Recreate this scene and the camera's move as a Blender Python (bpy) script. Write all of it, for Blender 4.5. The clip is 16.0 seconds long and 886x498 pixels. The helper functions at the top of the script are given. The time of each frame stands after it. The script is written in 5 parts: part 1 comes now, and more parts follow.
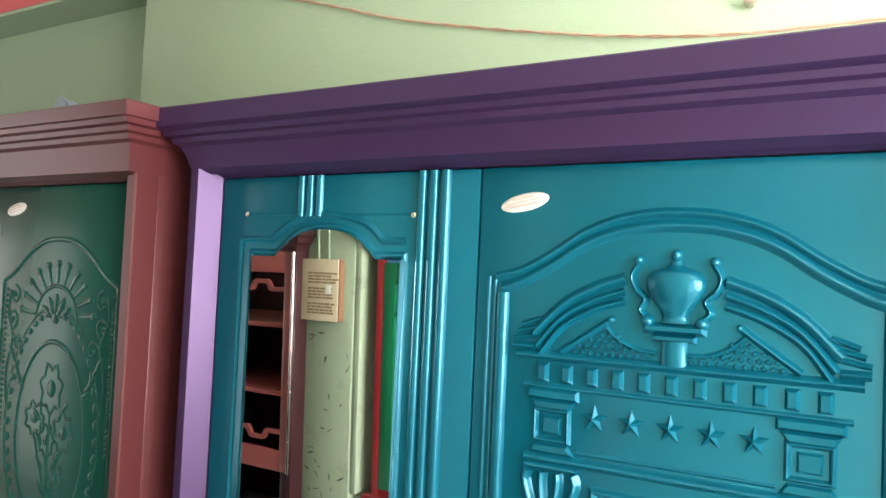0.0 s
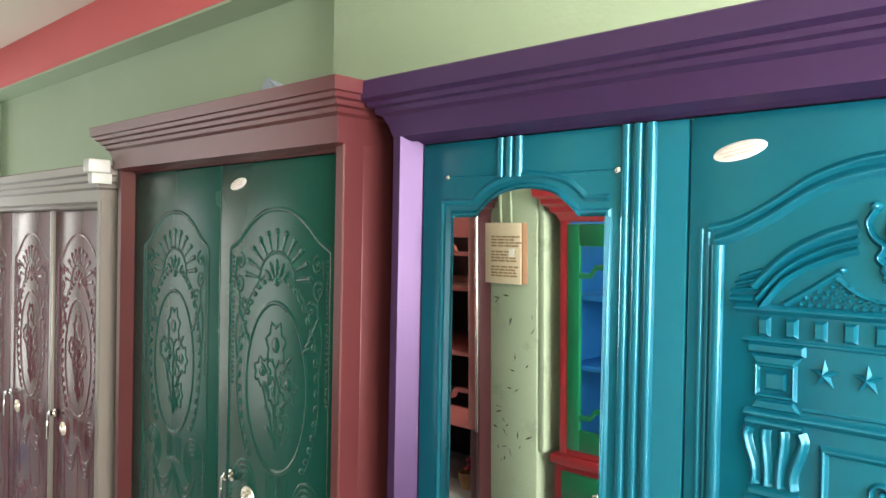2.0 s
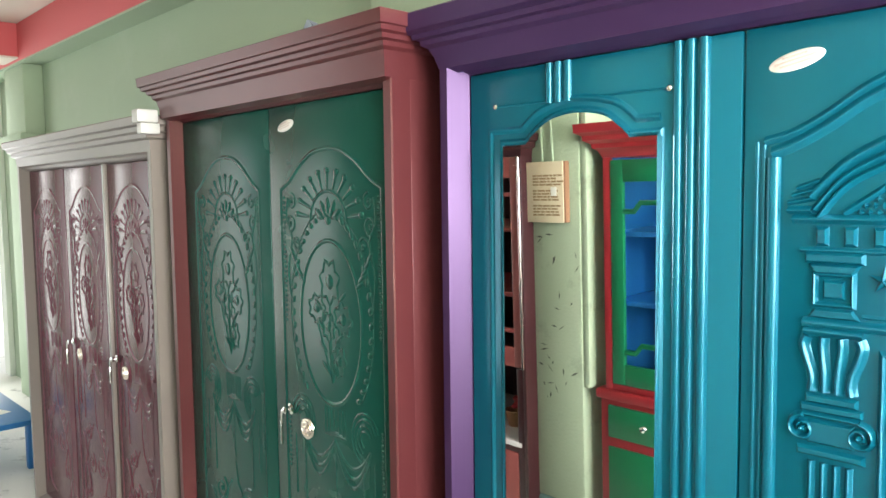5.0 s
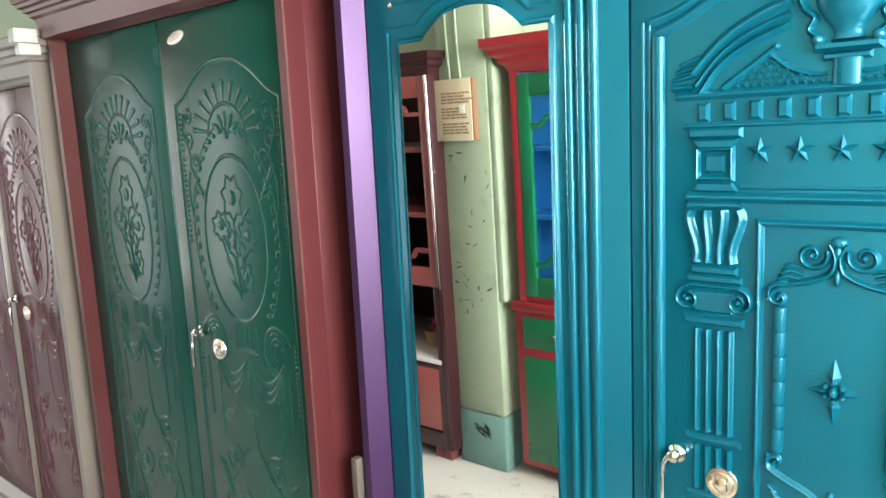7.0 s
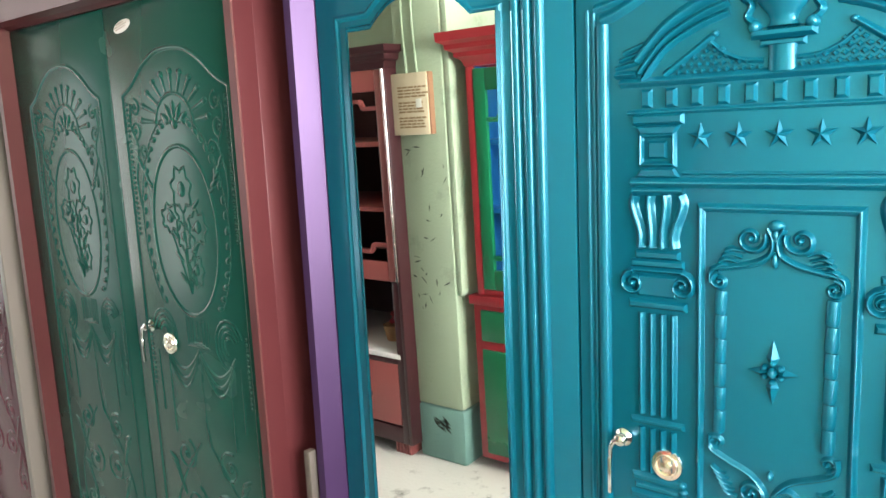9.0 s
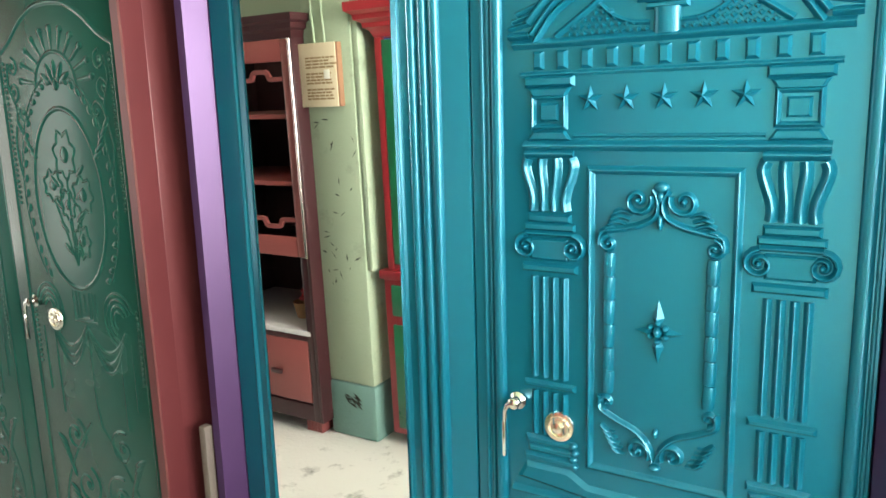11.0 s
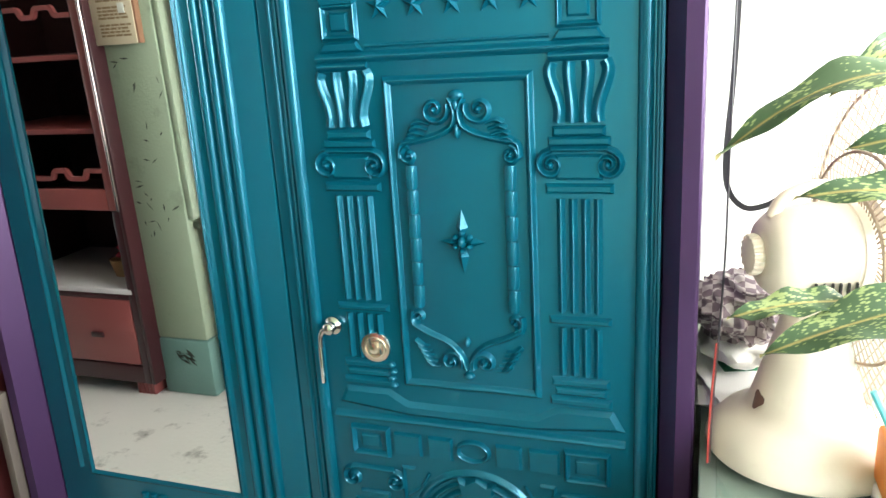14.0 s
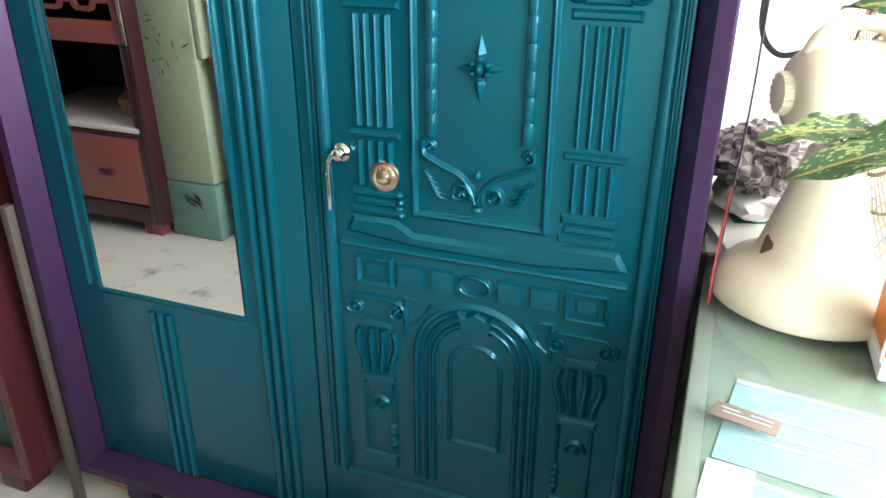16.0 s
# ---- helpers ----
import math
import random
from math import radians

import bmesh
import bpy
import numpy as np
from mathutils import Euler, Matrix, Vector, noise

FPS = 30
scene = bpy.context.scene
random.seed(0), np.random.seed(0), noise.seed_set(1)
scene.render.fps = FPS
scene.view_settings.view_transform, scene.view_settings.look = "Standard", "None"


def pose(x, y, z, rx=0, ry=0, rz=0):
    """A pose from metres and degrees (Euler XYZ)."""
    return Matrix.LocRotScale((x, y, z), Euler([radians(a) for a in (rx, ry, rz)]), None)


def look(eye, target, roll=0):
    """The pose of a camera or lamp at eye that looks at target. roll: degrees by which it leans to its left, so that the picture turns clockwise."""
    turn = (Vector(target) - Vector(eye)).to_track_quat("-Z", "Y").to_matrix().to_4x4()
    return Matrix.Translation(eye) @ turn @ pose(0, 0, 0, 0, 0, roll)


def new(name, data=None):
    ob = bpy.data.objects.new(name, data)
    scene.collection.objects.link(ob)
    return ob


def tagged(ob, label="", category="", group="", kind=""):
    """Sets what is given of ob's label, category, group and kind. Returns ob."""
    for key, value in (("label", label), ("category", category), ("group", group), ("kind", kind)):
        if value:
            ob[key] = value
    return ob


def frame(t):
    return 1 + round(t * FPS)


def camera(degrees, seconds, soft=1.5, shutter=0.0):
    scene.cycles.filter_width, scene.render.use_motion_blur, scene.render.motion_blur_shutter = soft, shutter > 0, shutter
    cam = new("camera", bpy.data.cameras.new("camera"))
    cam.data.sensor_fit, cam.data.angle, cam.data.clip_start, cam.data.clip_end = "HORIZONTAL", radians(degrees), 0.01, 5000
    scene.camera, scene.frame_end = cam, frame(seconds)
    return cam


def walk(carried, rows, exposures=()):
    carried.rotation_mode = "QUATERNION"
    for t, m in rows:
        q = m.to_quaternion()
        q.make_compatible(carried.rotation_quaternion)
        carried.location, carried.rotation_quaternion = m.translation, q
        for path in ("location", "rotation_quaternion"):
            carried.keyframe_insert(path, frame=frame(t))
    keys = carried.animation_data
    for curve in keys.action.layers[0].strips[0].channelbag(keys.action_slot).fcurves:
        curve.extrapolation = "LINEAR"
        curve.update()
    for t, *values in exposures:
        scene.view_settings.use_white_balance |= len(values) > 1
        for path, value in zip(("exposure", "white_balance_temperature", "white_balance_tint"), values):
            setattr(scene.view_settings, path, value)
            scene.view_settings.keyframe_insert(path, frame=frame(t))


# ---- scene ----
cam = camera(61.1, 16.0)
PATH = [
    (0, (0.241, -0.978, 1.503), (-0.791, 0.734, 1.581), 2.6),
    (0.5, (0.229, -0.99, 1.497), (-0.93, 0.639, 1.535), 2.1),
    (1, (0.22, -0.999, 1.495), (-1.018, 0.572, 1.505), 1.7),
    (1.5, (0.211, -1.017, 1.491), (-1.113, 0.482, 1.488), 1.5),
    (2, (0.203, -1.027, 1.487), (-1.175, 0.422, 1.462), 1.1),
    (2.5, (0.193, -1.041, 1.481), (-1.242, 0.352, 1.432), 0.3),
    (3, (0.187, -1.056, 1.476), (-1.301, 0.28, 1.413), -0.4),
    (5.3, (0.199, -1.064, 1.429), (-1.213, 0.34, 1.238), -0.9),
    (5.5, (0.202, -1.057, 1.418), (-1.169, 0.382, 1.193), -1.9),
    (6, (0.216, -1.057, 1.4), (-1.087, 0.437, 1.134), -3.9),
    (6.5, (0.223, -1.055, 1.383), (-1.072, 0.439, 1.076), -3.1),
    (7, (0.226, -1.046, 1.371), (-1.054, 0.459, 1.059), -2.7),
    (7.5, (0.23, -1.047, 1.364), (-1.042, 0.465, 1.053), -2.4),
    (8, (0.236, -1.043, 1.36), (-1.019, 0.483, 1.051), -2.4),
    (8.5, (0.243, -1.04, 1.356), (-0.995, 0.499, 1.04), -2.4),
    (9, (0.246, -1.032, 1.352), (-0.96, 0.531, 1.033), -2.6),
    (9.2, (0.248, -1.027, 1.358), (-0.944, 0.547, 1.039), -2.6),
    (11.3, (0.277, -0.991, 1.316), (-0.721, 0.698, 0.927), -1.8),
    (11.5, (0.28, -0.987, 1.314), (-0.695, 0.711, 0.905), -2.0),
    (12, (0.281, -0.977, 1.302), (-0.626, 0.75, 0.861), -1.9),
    (12.5, (0.289, -0.976, 1.295), (-0.572, 0.771, 0.841), -2.3),
    (13, (0.297, -0.963, 1.283), (-0.464, 0.82, 0.791), -2.5),
    (13.5, (0.309, -0.957, 1.278), (-0.389, 0.856, 0.802), -3.0),
    (14, (0.315, -0.952, 1.271), (-0.342, 0.863, 0.746), -3.3),
    (14.5, (0.318, -0.943, 1.26), (-0.314, 0.857, 0.658), -3.7),
    (15, (0.319, -0.943, 1.241), (-0.324, 0.823, 0.556), -3.4),
    (15.5, (0.314, -0.951, 1.226), (-0.344, 0.782, 0.477), -2.1),
    (16, (0.311, -0.959, 1.202), (-0.334, 0.743, 0.374), 0.2),
]
EXPOSURES = [(0.0, -0.08, 6600, 10), (2.0, 0.14, 6750, 10), (3.0, 0.02, 6800, 10), (6.0, 0.32, 6500, 10), (9.0, 0.32, 6550, 10), (11.5, 0.28, 6900, 9), (12.5, 0.15, 6900, 9), (13.0, -0.19, 6600, 10), (13.5, -0.31, 6500, 10), (14.5, -0.43, 6250, 11), (16.0, -0.47, 6300, 11)]
walk(cam, [(t, look(eye, target, roll)) for t, eye, target, roll in PATH], EXPOSURES)

# ---- light ----
world = bpy.data.worlds.new("sky_world")
scene.world = world
world.use_nodes = True
wn = world.node_tree
sky = wn.nodes.new("ShaderNodeTexSky")
sky.sky_type = "NISHITA"
sky.sun_disc = False
sky.sun_elevation = radians(40)
sky.sun_rotation = radians(70)
wn.nodes["Background"].inputs["Strength"].default_value = 0.12
wn.links.new(sky.outputs["Color"], wn.nodes["Background"].inputs["Color"])


def area(name, eye, target, sx, sy, watts, colour):
    d = bpy.data.lights.new(name, "AREA")
    d.shape, d.size, d.size_y, d.energy, d.color = "RECTANGLE", sx, sy, watts, colour
    ob = new(name, d)
    ob.matrix_world = look(eye, target)
    return ob


area("window_daylight", (1.88, -0.58, 1.60), (0.0, -0.50, 1.45), 2.05, 1.28, 245, (1.0, 0.98, 0.95))
area("shopfront_daylight", (1.38, -1.74, 1.20), (1.2, 0.0, 1.10), 0.98, 2.15, 30, (1.0, 0.985, 0.96))
area("doorway_daylight", (-6.4, -0.15, 1.25), (-2.0, -0.45, 1.1), 1.45, 2.1, 18, (0.98, 0.99, 1.0))
area("side_door_daylight", (-4.1, -1.73, 1.30), (-3.2, 0.0, 1.1), 1.7, 1.8, 13, (0.98, 0.99, 1.0))


# ---- materials ----
def material(name, colour, rough=0.4, metal=0.0, coat=0.0, vary=0.12, scale=6.0, bump=0.02, fine=180.0, dirt=None, dirt_amount=0.0, dirt_scale=4.0, spec=0.5):
    """Paint-like surface: a base colour that drifts at a large scale, a fine grain in the relief and, where given, stains."""
    m = bpy.data.materials.new(name)
    m.use_nodes = True
    n, l = m.node_tree.nodes, m.node_tree.links
    b = n["Principled BSDF"]
    co = n.new("ShaderNodeTexCoord")
    big = n.new("ShaderNodeTexNoise")
    big.inputs["Scale"].default_value, big.inputs["Detail"].default_value = scale, 4
    l.new(co.outputs["Object"], big.inputs["Vector"])
    ramp = n.new("ShaderNodeMixRGB")
    ramp.inputs[1].default_value = (*[c * (1 - vary) for c in colour], 1)
    ramp.inputs[2].default_value = (*[min(1, c * (1 + vary)) for c in colour], 1)
    l.new(big.outputs["Fac"], ramp.inputs[0])
    last = ramp
    if dirt:
        st = n.new("ShaderNodeTexNoise")
        st.inputs["Scale"].default_value, st.inputs["Detail"].default_value, st.inputs["Roughness"].default_value = dirt_scale, 8, 0.7
        l.new(co.outputs["Object"], st.inputs["Vector"])
        cr = n.new("ShaderNodeMapRange")
        cr.inputs[1].default_value, cr.inputs[2].default_value = 0.56, 0.74
        cr.inputs[4].default_value = dirt_amount
        l.new(st.outputs["Fac"], cr.inputs[0])
        mix = n.new("ShaderNodeMixRGB")
        mix.inputs[2].default_value = (*dirt, 1)
        l.new(cr.outputs[0], mix.inputs[0])
        l.new(last.outputs[0], mix.inputs[1])
        last = mix
    l.new(last.outputs[0], b.inputs["Base Color"])
    gr = n.new("ShaderNodeTexNoise")
    gr.inputs["Scale"].default_value, gr.inputs["Detail"].default_value = fine, 3
    l.new(co.outputs["Object"], gr.inputs["Vector"])
    rr = n.new("ShaderNodeMapRange")
    rr.inputs[3].default_value, rr.inputs[4].default_value = max(0.02, rough - 0.07), rough + 0.07
    l.new(big.outputs["Fac"], rr.inputs[0])
    l.new(rr.outputs[0], b.inputs["Roughness"])
    bp = n.new("ShaderNodeBump")
    bp.inputs["Strength"].default_value, bp.inputs["Distance"].default_value = bump, 0.01
    l.new(gr.outputs["Fac"], bp.inputs["Height"])
    l.new(bp.outputs[0], b.inputs["Normal"])
    b.inputs["Metallic"].default_value = metal
    b.inputs["Specular IOR Level"].default_value = spec
    b.inputs["Coat Weight"].default_value = coat
    b.inputs["Coat Roughness"].default_value = 0.13
    return m


TEAL = material("teal_enamel", (0.002, 0.112, 0.176), 0.22, 0.34, 0.10, 0.03, 3, 0.0015, 140, spec=0.36)
PURPLE = material("purple_enamel", (0.050, 0.021, 0.080), 0.42, 0.42, 0.0, 0.07, 3, 0.003, 140)
RED = material("brick_red_enamel", (0.092, 0.021, 0.024), 0.33, 0.20, 0.08, 0.08, 3, 0.008, 140, spec=0.5)
GREEN = material("bottle_green_enamel", (0.005, 0.056, 0.044), 0.25, 0.0, 0.0, 0.1, 3, 0.006, 140, (0.04, 0.09, 0.075), 0.35, 3.0, spec=0.36)
MAROON = material("maroon_enamel", (0.105, 0.026, 0.040), 0.24, 0.0, 0.0, 0.12, 3, 0.012, 120)
GREY = material("grey_brown_enamel", (0.20, 0.175, 0.155), 0.36, 0.1, 0.2, 0.08, 3, 0.03, 240)
CAP = material("pale_grey_enamel", (0.52, 0.52, 0.50), 0.4, 0, 0.1, 0.06, 4, 0.02)
WALL = material("green_distemper", (0.35, 0.44, 0.31), 0.85, 0, 0, 0.07, 1.6, 0.15, 90, (0.42, 0.50, 0.39), 0.5, 2.2)
PILLAR = material("stained_green_distemper", (0.34, 0.42, 0.30), 0.8, 0, 0, 0.08, 2, 0.2, 90, (0.13, 0.17, 0.12), 0.55, 7.0)
DADO = material("blue_green_dado", (0.16, 0.30, 0.27), 0.6, 0, 0, 0.12, 5, 0.15, 90, (0.04, 0.07, 0.06), 0.6, 9)
BEAM = material("coral_red_paint", (0.60, 0.12, 0.125), 0.75, 0, 0, 0.07, 2, 0.1, 80)
CEIL = material("cream_ceiling_paint", (0.66, 0.60, 0.52), 0.85, 0, 0, 0.05, 1.5, 0.1, 80)
WHITEWALL = material("whitewashed_wall", (0.78, 0.82, 0.74), 0.85, 0, 0, 0.05, 2, 0.15, 80, (0.38, 0.52, 0.36), 0.6, 3.5)
FLOOR = material("trodden_cement_floor", (0.70, 0.69, 0.65), 0.55, 0, 0, 0.08, 2.5, 0.25, 60, (0.10, 0.097, 0.09), 1.0, 7.0)
CHROME = material("chrome", (0.75, 0.74, 0.72), 0.12, 1.0, 0, 0.05, 9, 0.0)
BRASS = material("pale_nickel", (0.86, 0.80, 0.70), 0.25, 1.0, 0, 0.08, 30, 0.0)
PLAQUE = material("pale_maker_plate", (0.78, 0.70, 0.68), 0.35, 0.3, 0.2, 0.08, 60, 0.0)
BARS = material("faded_red_print", (0.52, 0.40, 0.37), 0.5, 0, 0, 0.1, 40, 0.0)
MIRROR = bpy.data.materials.new("mirror_silver")
MIRROR.use_nodes = True
mb = MIRROR.node_tree.nodes["Principled BSDF"]
mb.inputs["Base Color"].default_value = (0.93, 0.95, 0.94, 1)
mb.inputs["Metallic"].default_value, mb.inputs["Roughness"].default_value = 1.0, 0.012


# ---- mesh helpers ----
class Shape:
    """Vertices and faces gathered for one mesh."""

    def __init__(self):
        self.v, self.f, self.boxed = [], [], False

    def add(self, verts, faces):
        k = len(self.v)
        self.v += [tuple(p) for p in verts]
        self.f += [tuple(k + i for i in q) for q in faces]
        return self

    def box(self, x0, x1, y0, y1, z0, z1, b=0.002):
        self.boxed = True
        b = min(b, (x1 - x0) / 3, (y1 - y0) / 3, (z1 - z0) / 3)
        bm = bmesh.new()
        bmesh.ops.create_cube(bm, size=1)
        bmesh.ops.transform(bm, matrix=Matrix.LocRotScale(((x0 + x1) / 2, (y0 + y1) / 2, (z0 + z1) / 2), None, (x1 - x0, y1 - y0, z1 - z0)), verts=bm.verts)
        if b > 0:
            bmesh.ops.bevel(bm, geom=list(bm.edges), offset=b, segments=2, profile=0.5, affect="EDGES")
        return self.take(bm)

    def take(self, bm, m=None):
        if m is not None:
            bmesh.ops.transform(bm, matrix=m, verts=bm.verts)
        bm.verts.index_update()
        self.add([v.co[:] for v in bm.verts], [[v.index for v in f.verts] for f in bm.faces])
        bm.free()
        return self

    def moved(self, m):
        self.v = [tuple(m @ Vector(p)) for p in self.v]
        return self

    def lathe(self, profile, centre=(0, 0, 0), seg=32, m=None):
        """profile: rows of radius and height, turned round the z axis."""
        vs, fs, n = [], [], len(profile)
        for i in range(seg):
            a = 2 * math.pi * i / seg
            vs += [(r * math.cos(a), r * math.sin(a), h) for r, h in profile]
        for i in range(seg):
            j = (i + 1) % seg
            fs += [(i * n + k, j * n + k, j * n + k + 1, i * n + k + 1) for k in range(n - 1)]
        fs.append([i * n + n - 1 for i in range(seg)])
        fs.append([i * n for i in reversed(range(seg))])
        m = m or Matrix.Translation(centre)
        return self.add([m @ Vector(p) for p in vs], fs)

    def tube(self, pts, r, seg=8, ends=True):
        """A round rod along points in space; r a number or one for each point."""
        pts = [Vector(p) for p in pts]
        rs = r if isinstance(r, (list, tuple)) else [r] * len(pts)
        vs, fs = [], []
        up = None
        for i, p in enumerate(pts):
            d = (pts[min(i + 1, len(pts) - 1)] - pts[max(i - 1, 0)]).normalized()
            if up is None:
                up = d.orthogonal().normalized()
            up = (up - d * up.dot(d)).normalized()
            side = d.cross(up)
            vs += [p + rs[i] * (math.cos(2 * math.pi * k / seg) * up + math.sin(2 * math.pi * k / seg) * side) for k in range(seg)]
        for i in range(len(pts) - 1):
            fs += [(i * seg + k, i * seg + (k + 1) % seg, (i + 1) * seg + (k + 1) % seg, (i + 1) * seg + k) for k in range(seg)]
        if ends:
            fs += [list(reversed(range(seg))), [(len(pts) - 1) * seg + k for k in range(seg)]]
        return self.add(vs, fs)

    # relief pressed into a sheet that stands in the plane y; it rises towards -y
    def bead(self, pts, w, h, y=0.0, closed=False, prof=9, soft=True):
        """A pressed welt with a soft foot along points (x, z); w its width or one for each point."""
        n = len(pts)
        ws = w if isinstance(w, (list, tuple)) else [w] * n
        vs, fs, c = [], [], prof
        for i, (x, z) in enumerate(pts):
            a = pts[(i - 1) % n] if closed or i > 0 else pts[i]
            b = pts[(i + 1) % n] if closed or i < n - 1 else pts[i]
            d1, d2 = Vector((x - a[0], z - a[1])), Vector((b[0] - x, b[1] - z))
            d1, d2 = d1.normalized() if d1.length > 1e-9 else d2.normalized(), d2.normalized() if d2.length > 1e-9 else d1.normalized()
            nn = Vector((-(d1 + d2).y, (d1 + d2).x))
            nn = nn.normalized() if nn.length > 1e-6 else Vector((-d1.y, d1.x))
            k = 1 / max(0.5, nn.dot(Vector((-d1.y, d1.x))))
            for q in range(c):
                t = 1 - 2 * q / (c - 1)
                s = (0.58 if soft else 0.5) * t * ws[i] * k
                rise = 0.5 + 0.5 * math.cos(math.pi * t) if soft else math.sqrt(max(0, 1 - t * t))
                vs.append((x + nn.x * s, y - 0.72 * h * rise ** 0.85 * min(1, ws[i] / max(ws)), z + nn.y * s))
        for i in range(n if closed else n - 1):
            j = (i + 1) % n
            fs += [(i * c + q, j * c + q, j * c + q + 1, i * c + q + 1) for q in range(c - 1)]
        if not closed:
            fs += [list(reversed(range(c))), [(n - 1) * c + q for q in range(c)]]
        return self.add(vs, fs)

    def pad(self, poly, h, bev, y=0.0):
        """A raised flat field with sloping edges over a polygon (x, z), given anticlockwise."""
        n = len(poly)
        top = []
        for i, (x, z) in enumerate(poly):
            a, b = poly[i - 1], poly[(i + 1) % n]
            d1, d2 = Vector((x - a[0], z - a[1])).normalized(), Vector((b[0] - x, b[1] - z)).normalized()
            n1, n2 = Vector((-d1.y, d1.x)), Vector((-d2.y, d2.x))
            m = n1 + n2
            m = m.normalized() if m.length > 1e-6 else n1
            k = bev / max(0.4, m.dot(n1))
            top.append((x + m.x * k, z + m.y * k))
        vs = [(x, y, z) for x, z in poly] + [(x, y - 0.55 * h if h > 0.005 else y - h, z) for x, z in top]
        fs = [(i, (i + 1) % n, n + (i + 1) % n, n + i) for i in range(n)] + [[n + i for i in range(n)]]
        return self.add(vs, fs)

    def rect(self, x0, x1, z0, z1, h, bev, y=0.0):
        return self.pad([(x0, z0), (x1, z0), (x1, z1), (x0, z1)], h, bev, y)

    def dome(self, x, z, rx, rz, h, y=0.0, seg=12, rings=4, turn=0.0):
        vs, fs = [], []
        c, s = math.cos(turn), math.sin(turn)
        for k in range(rings):
            t = math.pi / 2 * k / rings
            for i in range(seg):
                a = 2 * math.pi * i / seg
                px, pz = rx * math.cos(t) * math.cos(a), rz * math.cos(t) * math.sin(a)
                vs.append((x + c * px - s * pz, y - h * math.sin(t), z + s * px + c * pz))
        vs.append((x, y - h, z))
        for k in range(rings - 1):
            fs += [(k * seg + i, k * seg + (i + 1) % seg, (k + 1) * seg + (i + 1) % seg, (k + 1) * seg + i) for i in range(seg)]
        fs += [((rings - 1) * seg + i, (rings - 1) * seg + (i + 1) % seg, rings * seg) for i in range(seg)]
        return self.add(vs, fs)

    def vase(self, x, prof, flat=0.55, y=0.0, seg=14):
        """Half of a turned body; prof: rows of height and radius, from below."""
        n = seg + 1
        vs = [(x - r * math.cos(math.pi * i / seg), y - flat * r * math.sin(math.pi * i / seg), z) for z, r in prof for i in range(n)]
        fs = [(k * n + i, k * n + i + 1, (k + 1) * n + i + 1, (k + 1) * n + i) for k in range(len(prof) - 1) for i in range(seg)]
        return self.add(vs, fs + [list(range(n)), [(len(prof) - 1) * n + i for i in range(n)]])

    def spiral(self, x, z, r, turns, way, start, w, h, y=0.0, n=22):
        pts, ws = [], []
        for i in range(n):
            t = i / (n - 1)
            a = start + way * 2 * math.pi * turns * t
            pts.append((x + r * (1 - 0.85 * t) * math.cos(a), z + r * (1 - 0.85 * t) * math.sin(a)))
            ws.append(w * (1 - 0.35 * t))
        self.bead(pts, ws, h, y)
        return self.dome(x, z, r * 0.22, r * 0.22, h, y)


def part(name, shape, mat, parent=None, label="", smooth=0):
    """Links a Shape as one mesh object, under a thing or a part where one is given."""
    me = bpy.data.meshes.new(name)
    me.from_pydata(shape.v, [], shape.f)
    me.validate()
    bm = bmesh.new()
    bm.from_mesh(me)
    bmesh.ops.recalc_face_normals(bm, faces=bm.faces)
    bm.to_mesh(me)
    bm.free()
    me.polygons.foreach_set("use_smooth", [True] * len(me.polygons))
    me.set_sharp_from_angle(angle=radians(smooth or (25 if shape.boxed else 40)))
    me.materials.append(mat)
    ob = new(name, me)
    if parent:
        ob.parent = parent
    if label:
        tagged(ob, label)
    return ob


def thing(name, label, category, at=(0, 0, 0), group="", kind=""):
    ob = new(name)
    ob.location = at
    bpy.context.view_layer.update()
    return tagged(ob, label, category, group, kind)


def solid(name, mat, label, category, shape, kind="structure"):
    return tagged(part(name, shape, mat), label, category, "", kind)


def arc(cx, cz, rx, rz, a0, a1, n=16):
    return [(cx + rx * math.cos(radians(a0 + (a1 - a0) * i / n)), cz + rz * math.sin(radians(a0 + (a1 - a0) * i / n))) for i in range(n + 1)]


def smooth_line(pts, n=6):
    """A rounded curve through a few points."""
    out = []
    for i in range(len(pts) - 1):
        p0, p1, p2, p3 = (Vector(pts[max(0, min(len(pts) - 1, i + k))]) for k in (-1, 0, 1, 2))
        for q in range(n):
            t = q / n
            out.append(tuple(0.5 * (2 * p1 + (p2 - p0) * t + (2 * p0 - 5 * p1 + 4 * p2 - p3) * t * t + (3 * p1 - p0 - 3 * p2 + p3) * t ** 3)))
    return out + [tuple(pts[-1])]


# ---- the room ----
X0, X1, YB, YF, H = -6.6, 1.9, 0.60, -1.75, 2.62
solid("floor", FLOOR, "pale trodden cement floor with dark scuffs", "floor", Shape().box(X0 - 1, X1 + 0.2, YF - 0.2, YB + 0.2, -0.12, 0, 0))
solid("ceiling", CEIL, "cream painted flat ceiling", "ceiling", Shape().box(X0 - 1, X1 + 0.2, YF - 0.2, YB + 0.2, H, H + 0.12, 0))
solid("wall_north", WALL, "pale green distempered wall behind the wardrobes", "wall", Shape().box(X0, -1.66, YB, YB + 0.15, 0, H, 0))
solid("wall_pier", WALL, "pale green wall pier standing proud of the wall", "wall", Shape().box(-1.66, 0.30, 0.42, YB + 0.15, 0, H, 0.006))
solid("wall_north_white", WHITEWALL, "sunlit whitewashed wall behind the desk", "wall", Shape().box(0.30, X1, 0.45, YB + 0.15, 0, H, 0))
